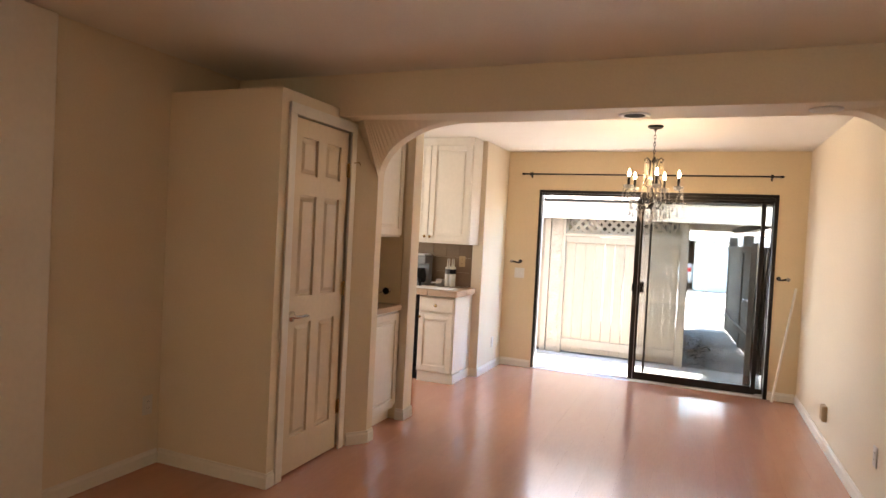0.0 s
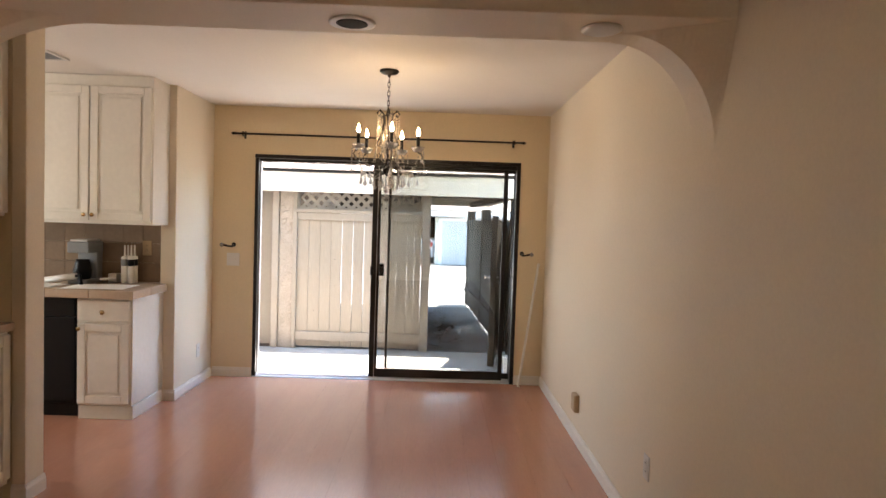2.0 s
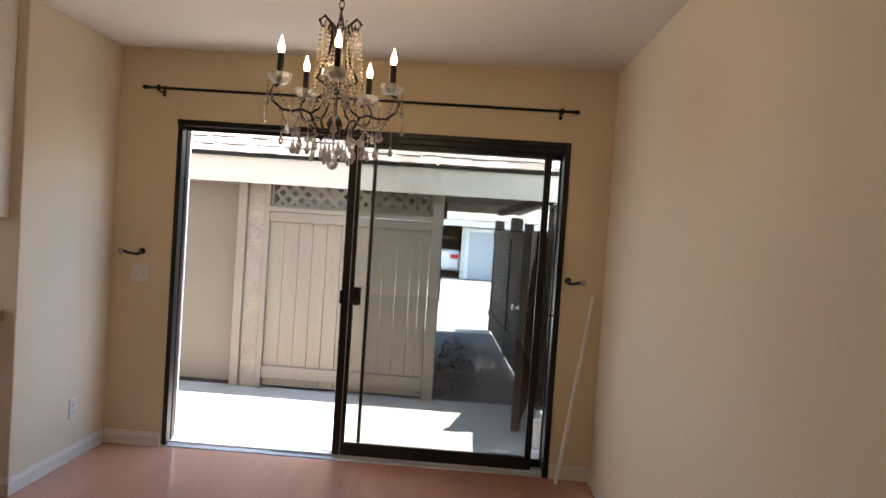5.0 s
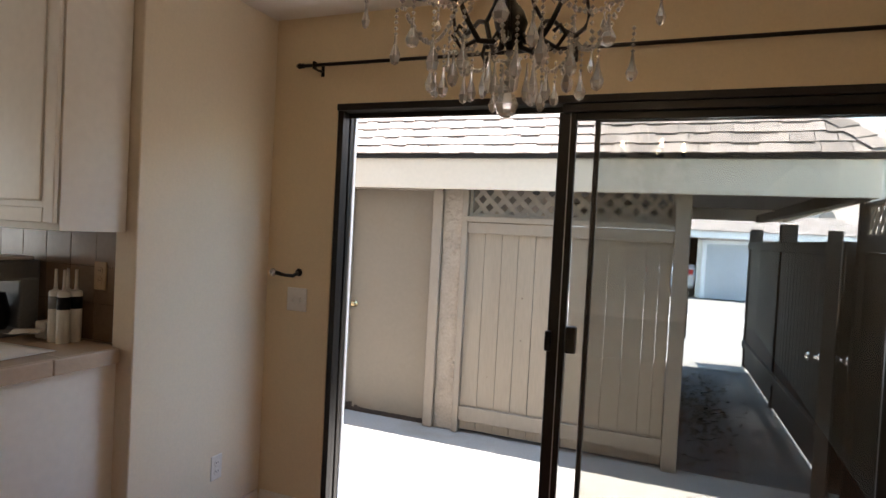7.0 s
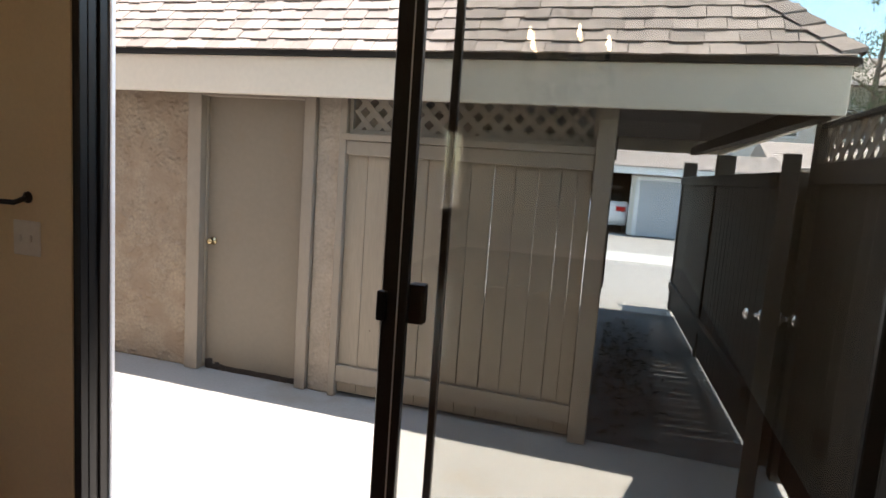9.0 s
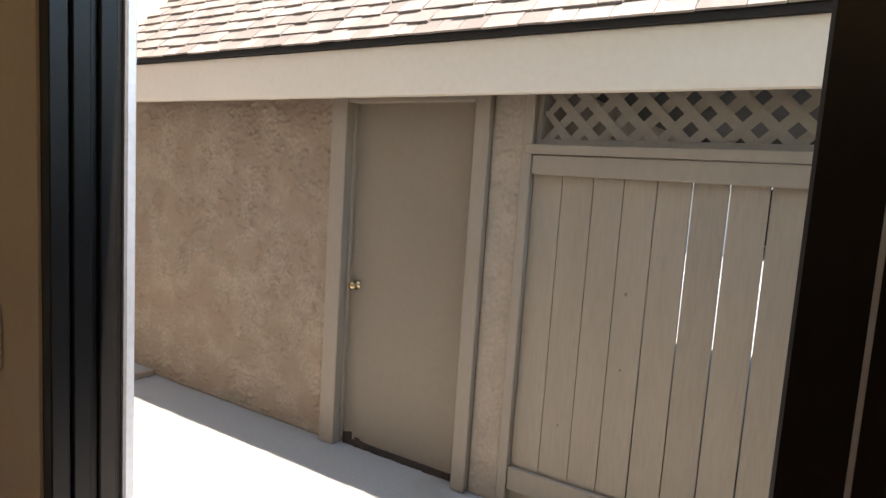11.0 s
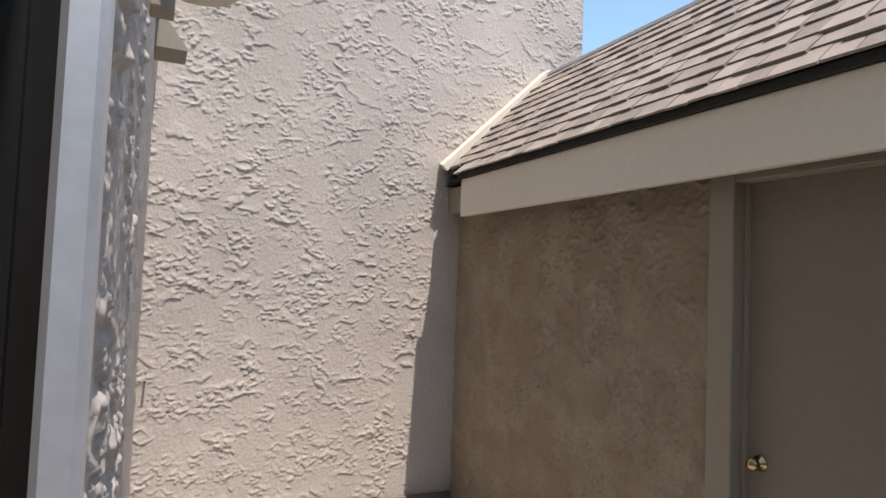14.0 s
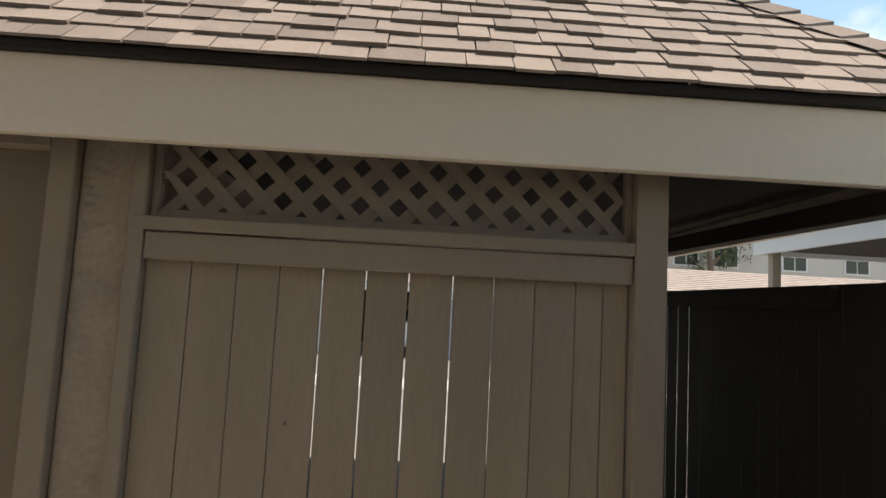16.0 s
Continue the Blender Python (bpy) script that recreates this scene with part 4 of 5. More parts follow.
R_ARM = 0.205
for k in range(5):
    a = radians(-90 + 12 + 72 * k)
    ca, sa = math.cos(a), math.sin(a)
    def at(r, z, side=0.0):
        return (CX + r * ca - side * sa, CY + r * sa + side * ca, z)
    bm = bmesh.new()
    tube(bm, [at(0.015, 1.800), at(0.03, 1.775), at(0.055, 1.775), at(0.075, 1.805), at(0.09, 1.837), at(0.12, 1.847), at(0.155, 1.837), at(0.19, 1.837),
              at(0.222, 1.860), at(0.235, 1.890), at(0.225, 1.915), at(0.205, 1.920)], [0.007, 0.006, 0.0055, 0.005, 0.005, 0.0048, 0.0048, 0.0048, 0.0045, 0.004, 0.004, 0.004], 7)
    tube(bm, [at(0.09, 1.837), at(0.06, 1.860), at(0.045, 1.890), at(0.058, 1.910), at(0.072, 1.895), at(0.064, 1.880)], 0.0042, 6)
    tube(bm, [at(0.06, 1.775), at(0.085, 1.760), at(0.10, 1.780), at(0.09, 1.797), at(0.078, 1.787)], 0.0042, 6)
    arm = part("arm", bm, IRON, ch, "", True)
    part("bobeche", lathe(bmesh.new(), [(0.008, 0.0), (0.026, 0.002), (0.040, 0.018), (0.043, 0.034), (0.040, 0.034), (0.034, 0.018), (0.022, 0.008), (0.008, 0.006)], 12, pose(*at(R_ARM, 1.923))), CRYSTAL, arm, "scalloped clear glass drip dish")
    part("candle_sleeve", lathe(bmesh.new(), [(0.012, 0.0), (0.012, 0.004), (0.0115, 0.095), (0.009, 0.10)], 12, pose(*at(R_ARM, 1.930))), BLACKPLASTIC, arm, "black candle sleeve", True)
    part("bulb", lathe(bmesh.new(), [(0.007, 0.0), (0.0105, 0.009), (0.0115, 0.018), (0.008, 0.032), (0.0032, 0.046), (0.0008, 0.058)], 12, pose(*at(R_ARM, 2.031))), BULB, arm, "glowing flame-shaped bulb", True)
    # upper scroll
    bm = bmesh.new()
    tube(bm, [at(0.01, 1.965), at(0.035, 1.945), at(0.075, 1.965), at(0.045, 2.035), at(0.028, 2.105), at(0.03, 2.165), at(0.06, 2.190), at(0.078, 2.170), at(0.066, 2.150), at(0.052, 2.160)], 0.006, 6)
    part("upper_scroll", bm, IRON, ch, "", True)
    for p0, p1, sag, n, r in ((at(0.055, 2.165), at(0.03, 1.905, 0.02), 0.01, 17, 0.0075), (at(0.045, 2.135), at(0.07, 1.925, -0.03), 0.015, 15, 0.007),
                              (at(0.02, 2.095), at(0.03, 1.875, -0.02), 0.0, 14, 0.007),
                              (at(0.07, 2.155), at(0.10, 1.86, 0.03), 0.02, 20, 0.0065), (at(0.06, 2.165, 0.02), at(0.06, 1.86, 0.05), 0.0, 20, 0.0065)):
        bm = bmesh.new()
        strand(bm, p0, p1, sag, n, r)
        part("amber_strand", bm, AMBER, ch, "strand of warm glass beads")
    b2 = radians(72)
    nx = (CX + 0.19 * math.cos(a + b2), CY + 0.19 * math.sin(a + b2), 1.830)
    for p0, p1, sag, n, r in ((at(0.215, 1.910), nx, 0.075, 22, 0.0052), (at(0.20, 1.835), at(0.05, 1.775), 0.05, 14, 0.005), (at(0.245, 1.925), at(0.245, 1.845), 0.0, 5, 0.005)):
        bm = bmesh.new()
        strand(bm, p0, p1, sag, n, r)
        part("bead_strand", bm, CRYSTAL, ch, "swag of clear beads")
    for r, z, side, h, w in ((0.25, 1.840, 0.0, 0.045, 0.008), (0.235, 1.905, 0.035, 0.035, 0.008), (0.235, 1.905, -0.035, 0.035, 0.008),
                             (0.17, 1.820, 0.0, 0.05, 0.014), (0.14, 1.775, 0.06, 0.06, 0.012), (0.13, 1.765, -0.06, 0.055, 0.011),
                             (0.10, 1.765, 0.02, 0.06, 0.011), (0.075, 1.740, -0.015, 0.055, 0.009), (0.20, 1.775, 0.05, 0.05, 0.010)):
        bm = bmesh.new()
        drop(bm, at(r, z - 0.018, side), h, w)
        strand(bm, at(r, z + 0.02, side), at(r, z - 0.018, side), 0, 4, 0.004)
        part("crystal_drop", bm, CRYSTAL, ch)
bm = bmesh.new()
strand(bm, (CX, CY, 1.775), (CX, CY, 1.692), 0, 5, 0.010)
lathe(bm, [(0.002, 0.022), (0.014, 0.018), (0.022, 0.0), (0.016, -0.016), (0.004, -0.022)], 8, pose(CX, CY, 1.668))
part("crystal_ball", bm, CRYSTAL, ch, "large faceted ball at the foot")
for k in range(6):
    a = k / 6 * math.tau
    bm = bmesh.new()
    drop(bm, (CX + 0.045 * math.cos(a), CY + 0.045 * math.sin(a), 1.750), 0.07, 0.009)
    part("crystal_drop", bm, CRYSTAL, ch)


# ---- outside: ground and house ----
PZ = -0.18
def ground_sheet():
    bm = bmesh.new()
    add_box(bm, -600, 600, -600, 900, -1.0, PZ - 0.03)
    return tagged(part("ground", bm, ALLEY), "pale concrete ground reaching into the distance", "ground", "", "structure")


ground_sheet()
struct("pavement_patio", (-5.14, 3.4, 6.60, 12.75, -0.4, PZ), CONCRETE, "pale concrete patio slab in full sun", "patio", 0.004)
struct("pavement_carport", (-1.69, 1.02, 8.63, 12.74, -0.3, PZ + 0.003), DARKCON, "dark blotched concrete floor under the carport", "carport floor")
struct("road_alley", (-30, 30, 12.76, 24.4, -0.4, PZ - 0.012), ALLEY, "wide sunlit concrete alley", "alley")
struct("road_gutter", (-30, 30, 17.9, 19.5, -0.3, PZ - 0.006), GUTTER, "lighter concrete gutter strip along the alley", "gutter")

# house wall outside, party wall, step along it
relief_wall("wall_house_outer", (-1.526, 6.583, PZ), (-1, 0, 0), (0, 0, 1), 0.80, 2.75, 0.005, 0.0085, 0.003, STUCCO_HI, "rough pale stucco outer wall beside the door", 3.0)
relief_wall("wall_house_outer_upper", (-1.526, 6.583, PZ + 2.75), (-1, 0, 0), (0, 0, 1), 0.80, 2.5, 0.02, 0.006, 0.003, STUCCO_HI, "rough pale stucco wall above the door", 3.0)
relief_wall("wall_house_outer_west", (-2.326, 6.583, PZ), (-1, 0, 0), (0, 0, 1), 2.709, 5.25, 0.022, 0.006, 0.003, STUCCO_HI, "rough pale stucco outer wall of the house", 3.0)
ho = bmesh.new()
add_box(ho, -5.14, -2.0, 5.95, 6.579, -0.3, 5.1)
add_box(ho, -2.0, 1.30, 6.46, 6.579, CZ + 0.121, 5.1)
add_box(ho, -5.2, 1.3, -3.1, 6.46, CZ + 0.13, CZ + 0.3)
tagged(part("wall_house_core", ho, STUCCO_HI), "stucco house wall over the door", "wall", "", "structure")
relief_wall("wall_party", (-5.035, 6.58, PZ), (0, 1, 0), (0, 0, 1), 3.06, 5.2, 0.0062, 0.0068, 0.25, STUCCO_HI, "tall sunlit wall in rough troweled stucco", 11.0)
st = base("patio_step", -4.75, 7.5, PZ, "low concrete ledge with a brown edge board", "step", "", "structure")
box("slab", (-5.03, -4.55, 6.595, 8.59, PZ, -0.138), CONCRETE, st, 0.004)
box("edge_board", (-4.548, -4.511, 6.595, 8.59, PZ, -0.134), STEPWOOD, st, 0.004, "weathered brown edge board")
box("wall_strip", (-5.022, -5.0, 6.595, 8.59, -0.137, -0.085), BARK, st, 0.003, "dark strip at the wall's foot")
nl = base("wall_hook", -5.025, 6.63, 0.735, "small dark hook in the stucco", "hook")
part("shaft", tube(bmesh.new(), [(-5.037, 6.63, 0.735), (-4.995, 6.63, 0.74), (-4.985, 6.63, 0.75)], 0.007, 6), IRON, nl)
# beam end and lamp on the house wall
be = base("beam_end", -4.1, 6.62, 2.33, "tan painted beam end jutting from the stucco", "beam")
bm = bmesh.new()
prism(bm, [(6.588, 2.326), (6.717, 2.326), (6.717, 2.338), (6.588, 2.506)], "x", -4.2, -4.0)
part("block", bm, TRIMTAN, be)
LX, LZ = -2.4, 1.92
lm = base("outdoor_lamp", LX, 6.59, LZ, "cream outdoor wall lamp with a rounded shade", "wall lamp")
part("back_plate", lathe(bmesh.new(), [(0.05, 0), (0.05, 0.010), (0.035, 0.016)], 20, Matrix.Translation((LX, 6.59, LZ + 0.08)) @ pose(0, 0, 0, -90, 0, 0)), WHITEPLASTIC, lm, "", True)
box("body", (LX - 0.03, LX + 0.03, 6.592, 6.635, LZ - 0.06, LZ + 0.13), TRIMTAN, lm, 0.005)
part("shade", lathe(bmesh.new(), [(0.052, 0.008), (0.072, 0.0), (0.080, 0.008), (0.071, 0.06), (0.04, 0.105), (0.012, 0.112)], 24, pose(LX, 6.675, LZ)), FASCIA, lm, "", True)

# ---- storage front ----
FY = 8.56      # face of the trims
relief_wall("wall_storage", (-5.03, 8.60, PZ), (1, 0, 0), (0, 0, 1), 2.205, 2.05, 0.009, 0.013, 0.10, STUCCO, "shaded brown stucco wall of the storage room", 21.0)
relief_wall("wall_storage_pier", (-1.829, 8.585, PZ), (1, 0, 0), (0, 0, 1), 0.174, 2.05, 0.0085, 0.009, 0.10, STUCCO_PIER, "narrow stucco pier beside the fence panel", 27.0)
bm = bmesh.new()
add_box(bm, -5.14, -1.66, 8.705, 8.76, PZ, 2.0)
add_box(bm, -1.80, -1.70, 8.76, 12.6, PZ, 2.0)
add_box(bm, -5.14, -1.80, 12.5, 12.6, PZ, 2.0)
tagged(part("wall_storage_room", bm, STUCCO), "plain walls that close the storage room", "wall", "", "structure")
sdoor = base("door_3", -2.28, 8.58, PZ, "plain tan storage door with a brass knob, its foot rotten", "door", "", "structure")
box("leaf", (-2.715, -1.912, 8.625, 8.66, PZ + 0.035, 1.783), DOORTAN, sdoor, 0.002)
box("left_trim", (-2.825, -2.715, 8.545, 8.665, PZ + 0.005, 1.815), TRIMTAN, sdoor, 0.004)
box("right_trim", (-1.912, -1.831, 8.545, 8.665, PZ + 0.005, 1.815), TRIMTAN, sdoor, 0.004)
box("head_trim", (-2.713, -1.914, 8.548, 8.665, 1.783, 1.825), TRIMTAN, sdoor, 0.003)
box("stop", (-2.713, -2.70, 8.602, 8.624, PZ + 0.04, 1.783), TRIMTAN, sdoor, 0.001)
part("knob", lathe(bmesh.new(), [(0.029, 0), (0.028, 0.005), (0.011, 0.010), (0.010, 0.024), (0.020, 0.031), (0.024, 0.042), (0.019, 0.053), (0.006, 0.057)], 18,
                   Matrix.Translation((-2.652, 8.624, 0.77)) @ pose(0, 0, 0, 90, 0, 0)), BRASS, sdoor, "polished brass knob", True)
bm = bmesh.new()
rng = random.Random(5)
for k in range(26):
    x = -2.70 + k * 0.03
    h = 0.004 + 0.05 * max(0, 1 - k / 6) * rng.random() + 0.004 * rng.random()
    add_box(bm, x, x + 0.032, 8.612 + rng.random() * 0.008, 8.63, PZ + 0.0, PZ + 0.03 + h)
part("rotten_foot", bm, RUST, sdoor, "dark rotten lower edge")

# fence panel beside the storage
fp = base("fence_panel", -0.8, 8.58, PZ, "tan board fence panel with a lattice strip on top", "fence")
box("post", (-0.038, 0.066, 8.53, 8.635, PZ + 0.002, 1.86), TRIMTAN, fp, 0.004, "square tan post")
box("post", (-1.652, -1.602, 8.54, 8.62, PZ + 0.002, 1.86), TRIMTAN, fp, 0.004)
box("sill_rail", (-1.634, -0.038, 8.535, 8.62, 1.538, 1.582), TRIMTAN, fp, 0.004)
box("upper_rail", (-1.60, -0.04, 8.548, 8.575, 1.446, 1.534), TRIMTAN, fp, 0.004)
box("lower_rail", (-1.60, -0.04, 8.548, 8.575, -0.075, 0.04), TRIMTAN, fp, 0.004)
box("lattice_frame", (-1.60, -1.575, 8.575, 8.61, 1.583, 1.83), LATTICE, fp, 0.002)
box("lattice_frame", (-0.062, -0.038, 8.575, 8.61, 1.583, 1.83), LATTICE, fp, 0.002)
box("lattice_frame", (-1.575, -0.062, 8.575, 8.61, 1.583, 1.608), LATTICE, fp, 0.002)
edges = [-1.600, -1.457, -1.313, -1.179, -1.042, -0.903, -0.765, -0.622, -0.488, -0.354, -0.220, -0.128, -0.045]
rng = random.Random(3)
for a, b in zip(edges, edges[1:]):
    g, h = (0.0026 if -1.1 < e < -0.6 else 0.0012 for e in (a, b))
    box("board", (a + g, b - h, 8.577 + rng.uniform(0, 0.004), 8.594, PZ + 0.03, 1.50), PLANK, fp, 0.002)
for x, z, r in ((-1.128, 0.955, 0.009), (-0.29, 0.93, 0.008), (-1.12, 0.62, 0.007), (-0.69, 0.42, 0.009), (-0.43, 0.70, 0.006), (-1.38, 0.30, 0.008)):
    part("knot", lathe(bmesh.new(), [(r * 0.6, 0.0), (r * 0.5, 0.0012), (0.001, 0.0014)], 9, Matrix.Translation((x, 8.5795, z)) @ pose(0, 0, 0, 90, 0, 0) @ Matrix.Diagonal((1.0, 1.5, 1.0, 1.0))), BARK, fp, "small dark knot")

box("strike_plate", (0.067, 0.076, 8.55, 8.60, 0.78, 1.12), IRON, fp, 0.001, "black iron strike plate")


def lattice(owner, origin, u, w, z0, z1, nrm, material, pitch=0.125, width=0.042, t=0.007):
    """Crossed diagonal slats, each a piece, cut to the opening."""
    o, u, nrm = Vector(origin), Vector(u), Vector(nrm)
    h = z1 - z0
    for layer, sgn in ((0, -1), (1, 1)):
        c = -h if sgn > 0 else 0.0
        while c < w + (0 if sgn > 0 else h):
            # line x = c + s for rising slats, x = c - s for falling ones, s the height
            lo = max(0.0, -c) if sgn > 0 else max(0.0, c - w)
            hi = min(h, w - c) if sgn > 0 else min(h, c)
            if hi - lo > 0.03:
                bm = bmesh.new()
                k = width / 2 * math.sqrt(2)
                d0, d1 = layer * t, layer * t + t
                def pt(s, off, d):
                    x = min(max(c + sgn * s + off, 0.0), w)
                    return o + u * x + Vector((0, 0, z0 + s)) + nrm * d
                vs = [bm.verts.new(pt(s, off, d)) for d in (d0, d1) for s, off in ((lo, -k), (lo, k), (hi, k), (hi, -k))]
                for f in ((0, 1, 2, 3), (7, 6, 5, 4), (0, 4, 5, 1), (1, 5, 6, 2), (2, 6, 7, 3), (3, 7, 4, 0)):
                    bm.faces.new([vs[i] for i in f])
                part("slat", bm, material, owner)
            c += pitch


lattice(fp, (-1.575, 8.584, 0), (1, 0, 0), 1.513, 1.608, 1.835, (0, 1, 0), LATTICE)

# ---- carport roof ----
EX, EY, EZ = 1.175, 8.365, 2.058        # eave corner
RIDGE_Y, RIDGE_Z = 9.25, 2.94
roof = base("carport_roof", -1.8, 10.5, 2.0, "shingled carport roof with a broad pale fascia", "roof", "", "structure")
box("fascia", (-4.645, 1.135, 8.40, 8.44, 1.786, 2.028), FASCIA, roof, 0.004, "broad pale painted fascia board")
box("fascia_side", (1.095, 1.135, 8.445, 12.75, 1.786, 2.028), FASCIA, roof, 0.004)
box("fascia_back", (-5.14, 1.15, 12.755, 12.795, 1.79, 2.035), FASCIA, roof, 0.004)
box("fascia_return", (-5.03, -4.65, 8.50, 8.59, 1.84, 2.02), TRIMTAN, roof, 0.004)
box("drip_edge", (-4.66, EX - 0.01, EY + 0.012, 8.44, 2.029, 2.06), FELT, roof, 0.002, "dark drip edge under the shingles")
# added beam, not a known part: hides the bright alley behind the lattice
box("added_back_beam", (-5.14, -0.05, 12.66, 12.75, 1.66, 1.939), DARKWOOD, roof, 0.004)
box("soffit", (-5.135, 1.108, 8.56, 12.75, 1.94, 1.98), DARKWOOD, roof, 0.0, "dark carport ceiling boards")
box("side_beam", (0.975, 1.065, 8.46, 12.74, 1.77, 1.86), DARKWOOD, roof, 0.004, "", pose(1.0, 8.95, 0, 0, 0, 3.0) @ pose(-1.0, -8.95, 0))
bm = bmesh.new()
s_len = math.hypot(RIDGE_Y - EY, RIDGE_Z - EZ)
inset = RIDGE_Y - EY
deck = [(-5.033, EY + 0.11, EZ + 0.083), (-4.66, EY + 0.02, EZ - 0.006), (EX - 0.02, EY + 0.02, EZ - 0.006), (EX - inset, RIDGE_Y, RIDGE_Z - 0.012), (-5.033, RIDGE_Y, RIDGE_Z - 0.012)]
d = [bm.verts.new(c) for c in deck]
bm.faces.new(d)
side = [bm.verts.new(c) for c in ((EX - 0.02, EY + 0.02, EZ - 0.006), (EX - 0.02, 12.8, EZ - 0.006), (EX - inset, 12.1, RIDGE_Z - 0.012), (EX - inset, RIDGE_Y, RIDGE_Z - 0.012))]
bm.faces.new(side)
top = [bm.verts.new(c) for c in ((-5.033, RIDGE_Y, RIDGE_Z - 0.012), (EX - inset, RIDGE_Y, RIDGE_Z - 0.012), (EX - inset, 12.1, RIDGE_Z - 0.012), (-5.033, 12.1, RIDGE_Z - 0.012))]
bm.faces.new(top)
bk = [bm.verts.new(c) for c in ((-5.033, 12.8, EZ), (EX - 0.02, 12.8, EZ), (EX - inset, 12.1, RIDGE_Z - 0.012), (-5.033, 12.1, RIDGE_Z - 0.012))]
bm.faces.new(bk)
und = [bm.verts.new(c) for c in ((-5.033, EY + 0.11, EZ - 0.02), (-4.66, EY + 0.02, EZ - 0.02), (EX - 0.02, EY + 0.02, EZ - 0.02), (EX - 0.02, 12.8, EZ - 0.02), (-5.033, 12.8, EZ - 0.02))]
bm.faces.new(und)
part("deck", bm, FELT, roof)
flash = bmesh.new()
nrm_s = Vector((0, -(RIDGE_Z - EZ), RIDGE_Y - EY)).normalized()
fl = [Vector((x, y, z)) + nrm_s * 0.055 for x, y, z in ((-5.025, EY + 0.09, EZ + 0.09), (-4.90, EY + 0.06, EZ + 0.06), (-4.90, RIDGE_Y + 0.03, RIDGE_Z), (-5.025, RIDGE_Y + 0.03, RIDGE_Z))]
a_ = [flash.verts.new(p) for p in fl]
b_ = [flash.verts.new(p - nrm_s * 0.05) for p in fl]
flash.faces.new(a_)
flash.faces.new(b_[::-1])
for i in range(4):
    flash.faces.new((a_[i], b_[i], b_[(i + 1) % 4], a_[(i + 1) % 4]))
part("wall_flashing", flash, FASCIA, roof, "pale flashing strip against the wall")
box("ridge_cap", (-5.01, EX - inset + 0.03, RIDGE_Y - 0.03, RIDGE_Y + 0.06, RIDGE_Z - 0.012, RIDGE_Z + 0.014), MILL, roof, 0.003, "grey metal ridge flashing")

# ---- fences and gate to the east ----
SKEW = Matrix.Translation((1.0, 8.95, 0)) @ pose(0, 0, 0, 0, 0, 3.0) @ Matrix.Translation((-1.0, -8.95, 0))     # the passage runs slightly askew


def board_fence(name, x, y0, y1, z0, z1, label, thick=0.02, bw=0.14, wide=1.0, m=None):
    f = base(name, x, (y0 + y1) / 2, PZ, label, "fence")
    n = max(1, round((y1 - y0) / bw))
    w = (y1 - y0) / n
    pick = random.Random(int(x * 1000))
    for i in range(n):
        gap = pick.choice((0.0006, 0.0008, 0.001, 0.001, 0.0012, 0.0016, 0.0045)) * wide
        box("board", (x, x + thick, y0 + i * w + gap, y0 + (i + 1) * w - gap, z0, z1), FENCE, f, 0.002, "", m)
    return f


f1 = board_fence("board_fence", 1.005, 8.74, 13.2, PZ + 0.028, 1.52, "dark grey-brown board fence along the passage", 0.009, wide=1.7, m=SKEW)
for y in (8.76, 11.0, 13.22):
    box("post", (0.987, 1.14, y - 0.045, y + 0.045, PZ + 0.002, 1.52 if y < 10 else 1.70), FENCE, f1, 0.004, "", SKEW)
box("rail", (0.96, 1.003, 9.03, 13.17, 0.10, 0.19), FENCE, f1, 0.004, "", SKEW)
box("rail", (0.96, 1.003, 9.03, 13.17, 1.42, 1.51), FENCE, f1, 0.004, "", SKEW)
f2 = board_fence("board_fence", 1.10, 6.61, 8.93, PZ + 0.05, 1.45, "grey-brown patio fence with a lattice strip")
box("rail", (1.065, 1.145, 6.61, 8.53, 1.452, 1.556), FENCE, f2, 0.004)
box("cap_rail", (1.07, 1.14, 6.61, 8.53, 1.735, 1.76), FENCE, f2, 0.004)
box("post", (1.065, 1.15, 8.53, 8.62, PZ + 0.002, 1.77), FENCE, f2, 0.004)
box("post", (1.065, 1.15, 6.602, 6.67, PZ + 0.002, 1.76), FENCE, f2, 0.004)
lattice(f2, (1.10, 6.67, 0), (0, 1, 0), 1.86, 1.557, 1.735, (1, 0, 0), LATTICE)

gate = base("wooden_gate", 1.03, 8.97, PZ, "grey-brown board gate standing open with chrome knobs", "gate")
GM = pose(1.0, 8.70, 0, 0, 0, 167.5)      # hinge at its origin; the leaf runs along its own y
def gbox(name, dims, material, label=""):
    return part(name, add_box(bmesh.new(), *dims, 0.003, GM), material, gate, label)


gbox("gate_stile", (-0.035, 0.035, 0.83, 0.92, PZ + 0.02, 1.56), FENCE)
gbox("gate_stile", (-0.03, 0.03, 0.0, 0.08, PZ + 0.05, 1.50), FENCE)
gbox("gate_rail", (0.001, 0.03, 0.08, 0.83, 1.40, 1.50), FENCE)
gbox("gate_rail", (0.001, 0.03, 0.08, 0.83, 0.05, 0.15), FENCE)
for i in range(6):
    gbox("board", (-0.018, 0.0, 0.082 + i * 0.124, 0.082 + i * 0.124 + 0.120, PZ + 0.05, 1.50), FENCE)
for s in (-1, 1):
    part("knob", lathe(bmesh.new(), [(0.03, 0), (0.03, 0.006), (0.011, 0.012), (0.010, 0.035), (0.024, 0.045), (0.028, 0.058), (0.02, 0.07), (0.005, 0.073)], 16,
                       GM @ Matrix.Translation((s * 0.036, 0.862, 0.855)) @ pose(0, 0, 0, 0, 90 * s, 0)), CHROME, gate, "polished chrome knob", True)
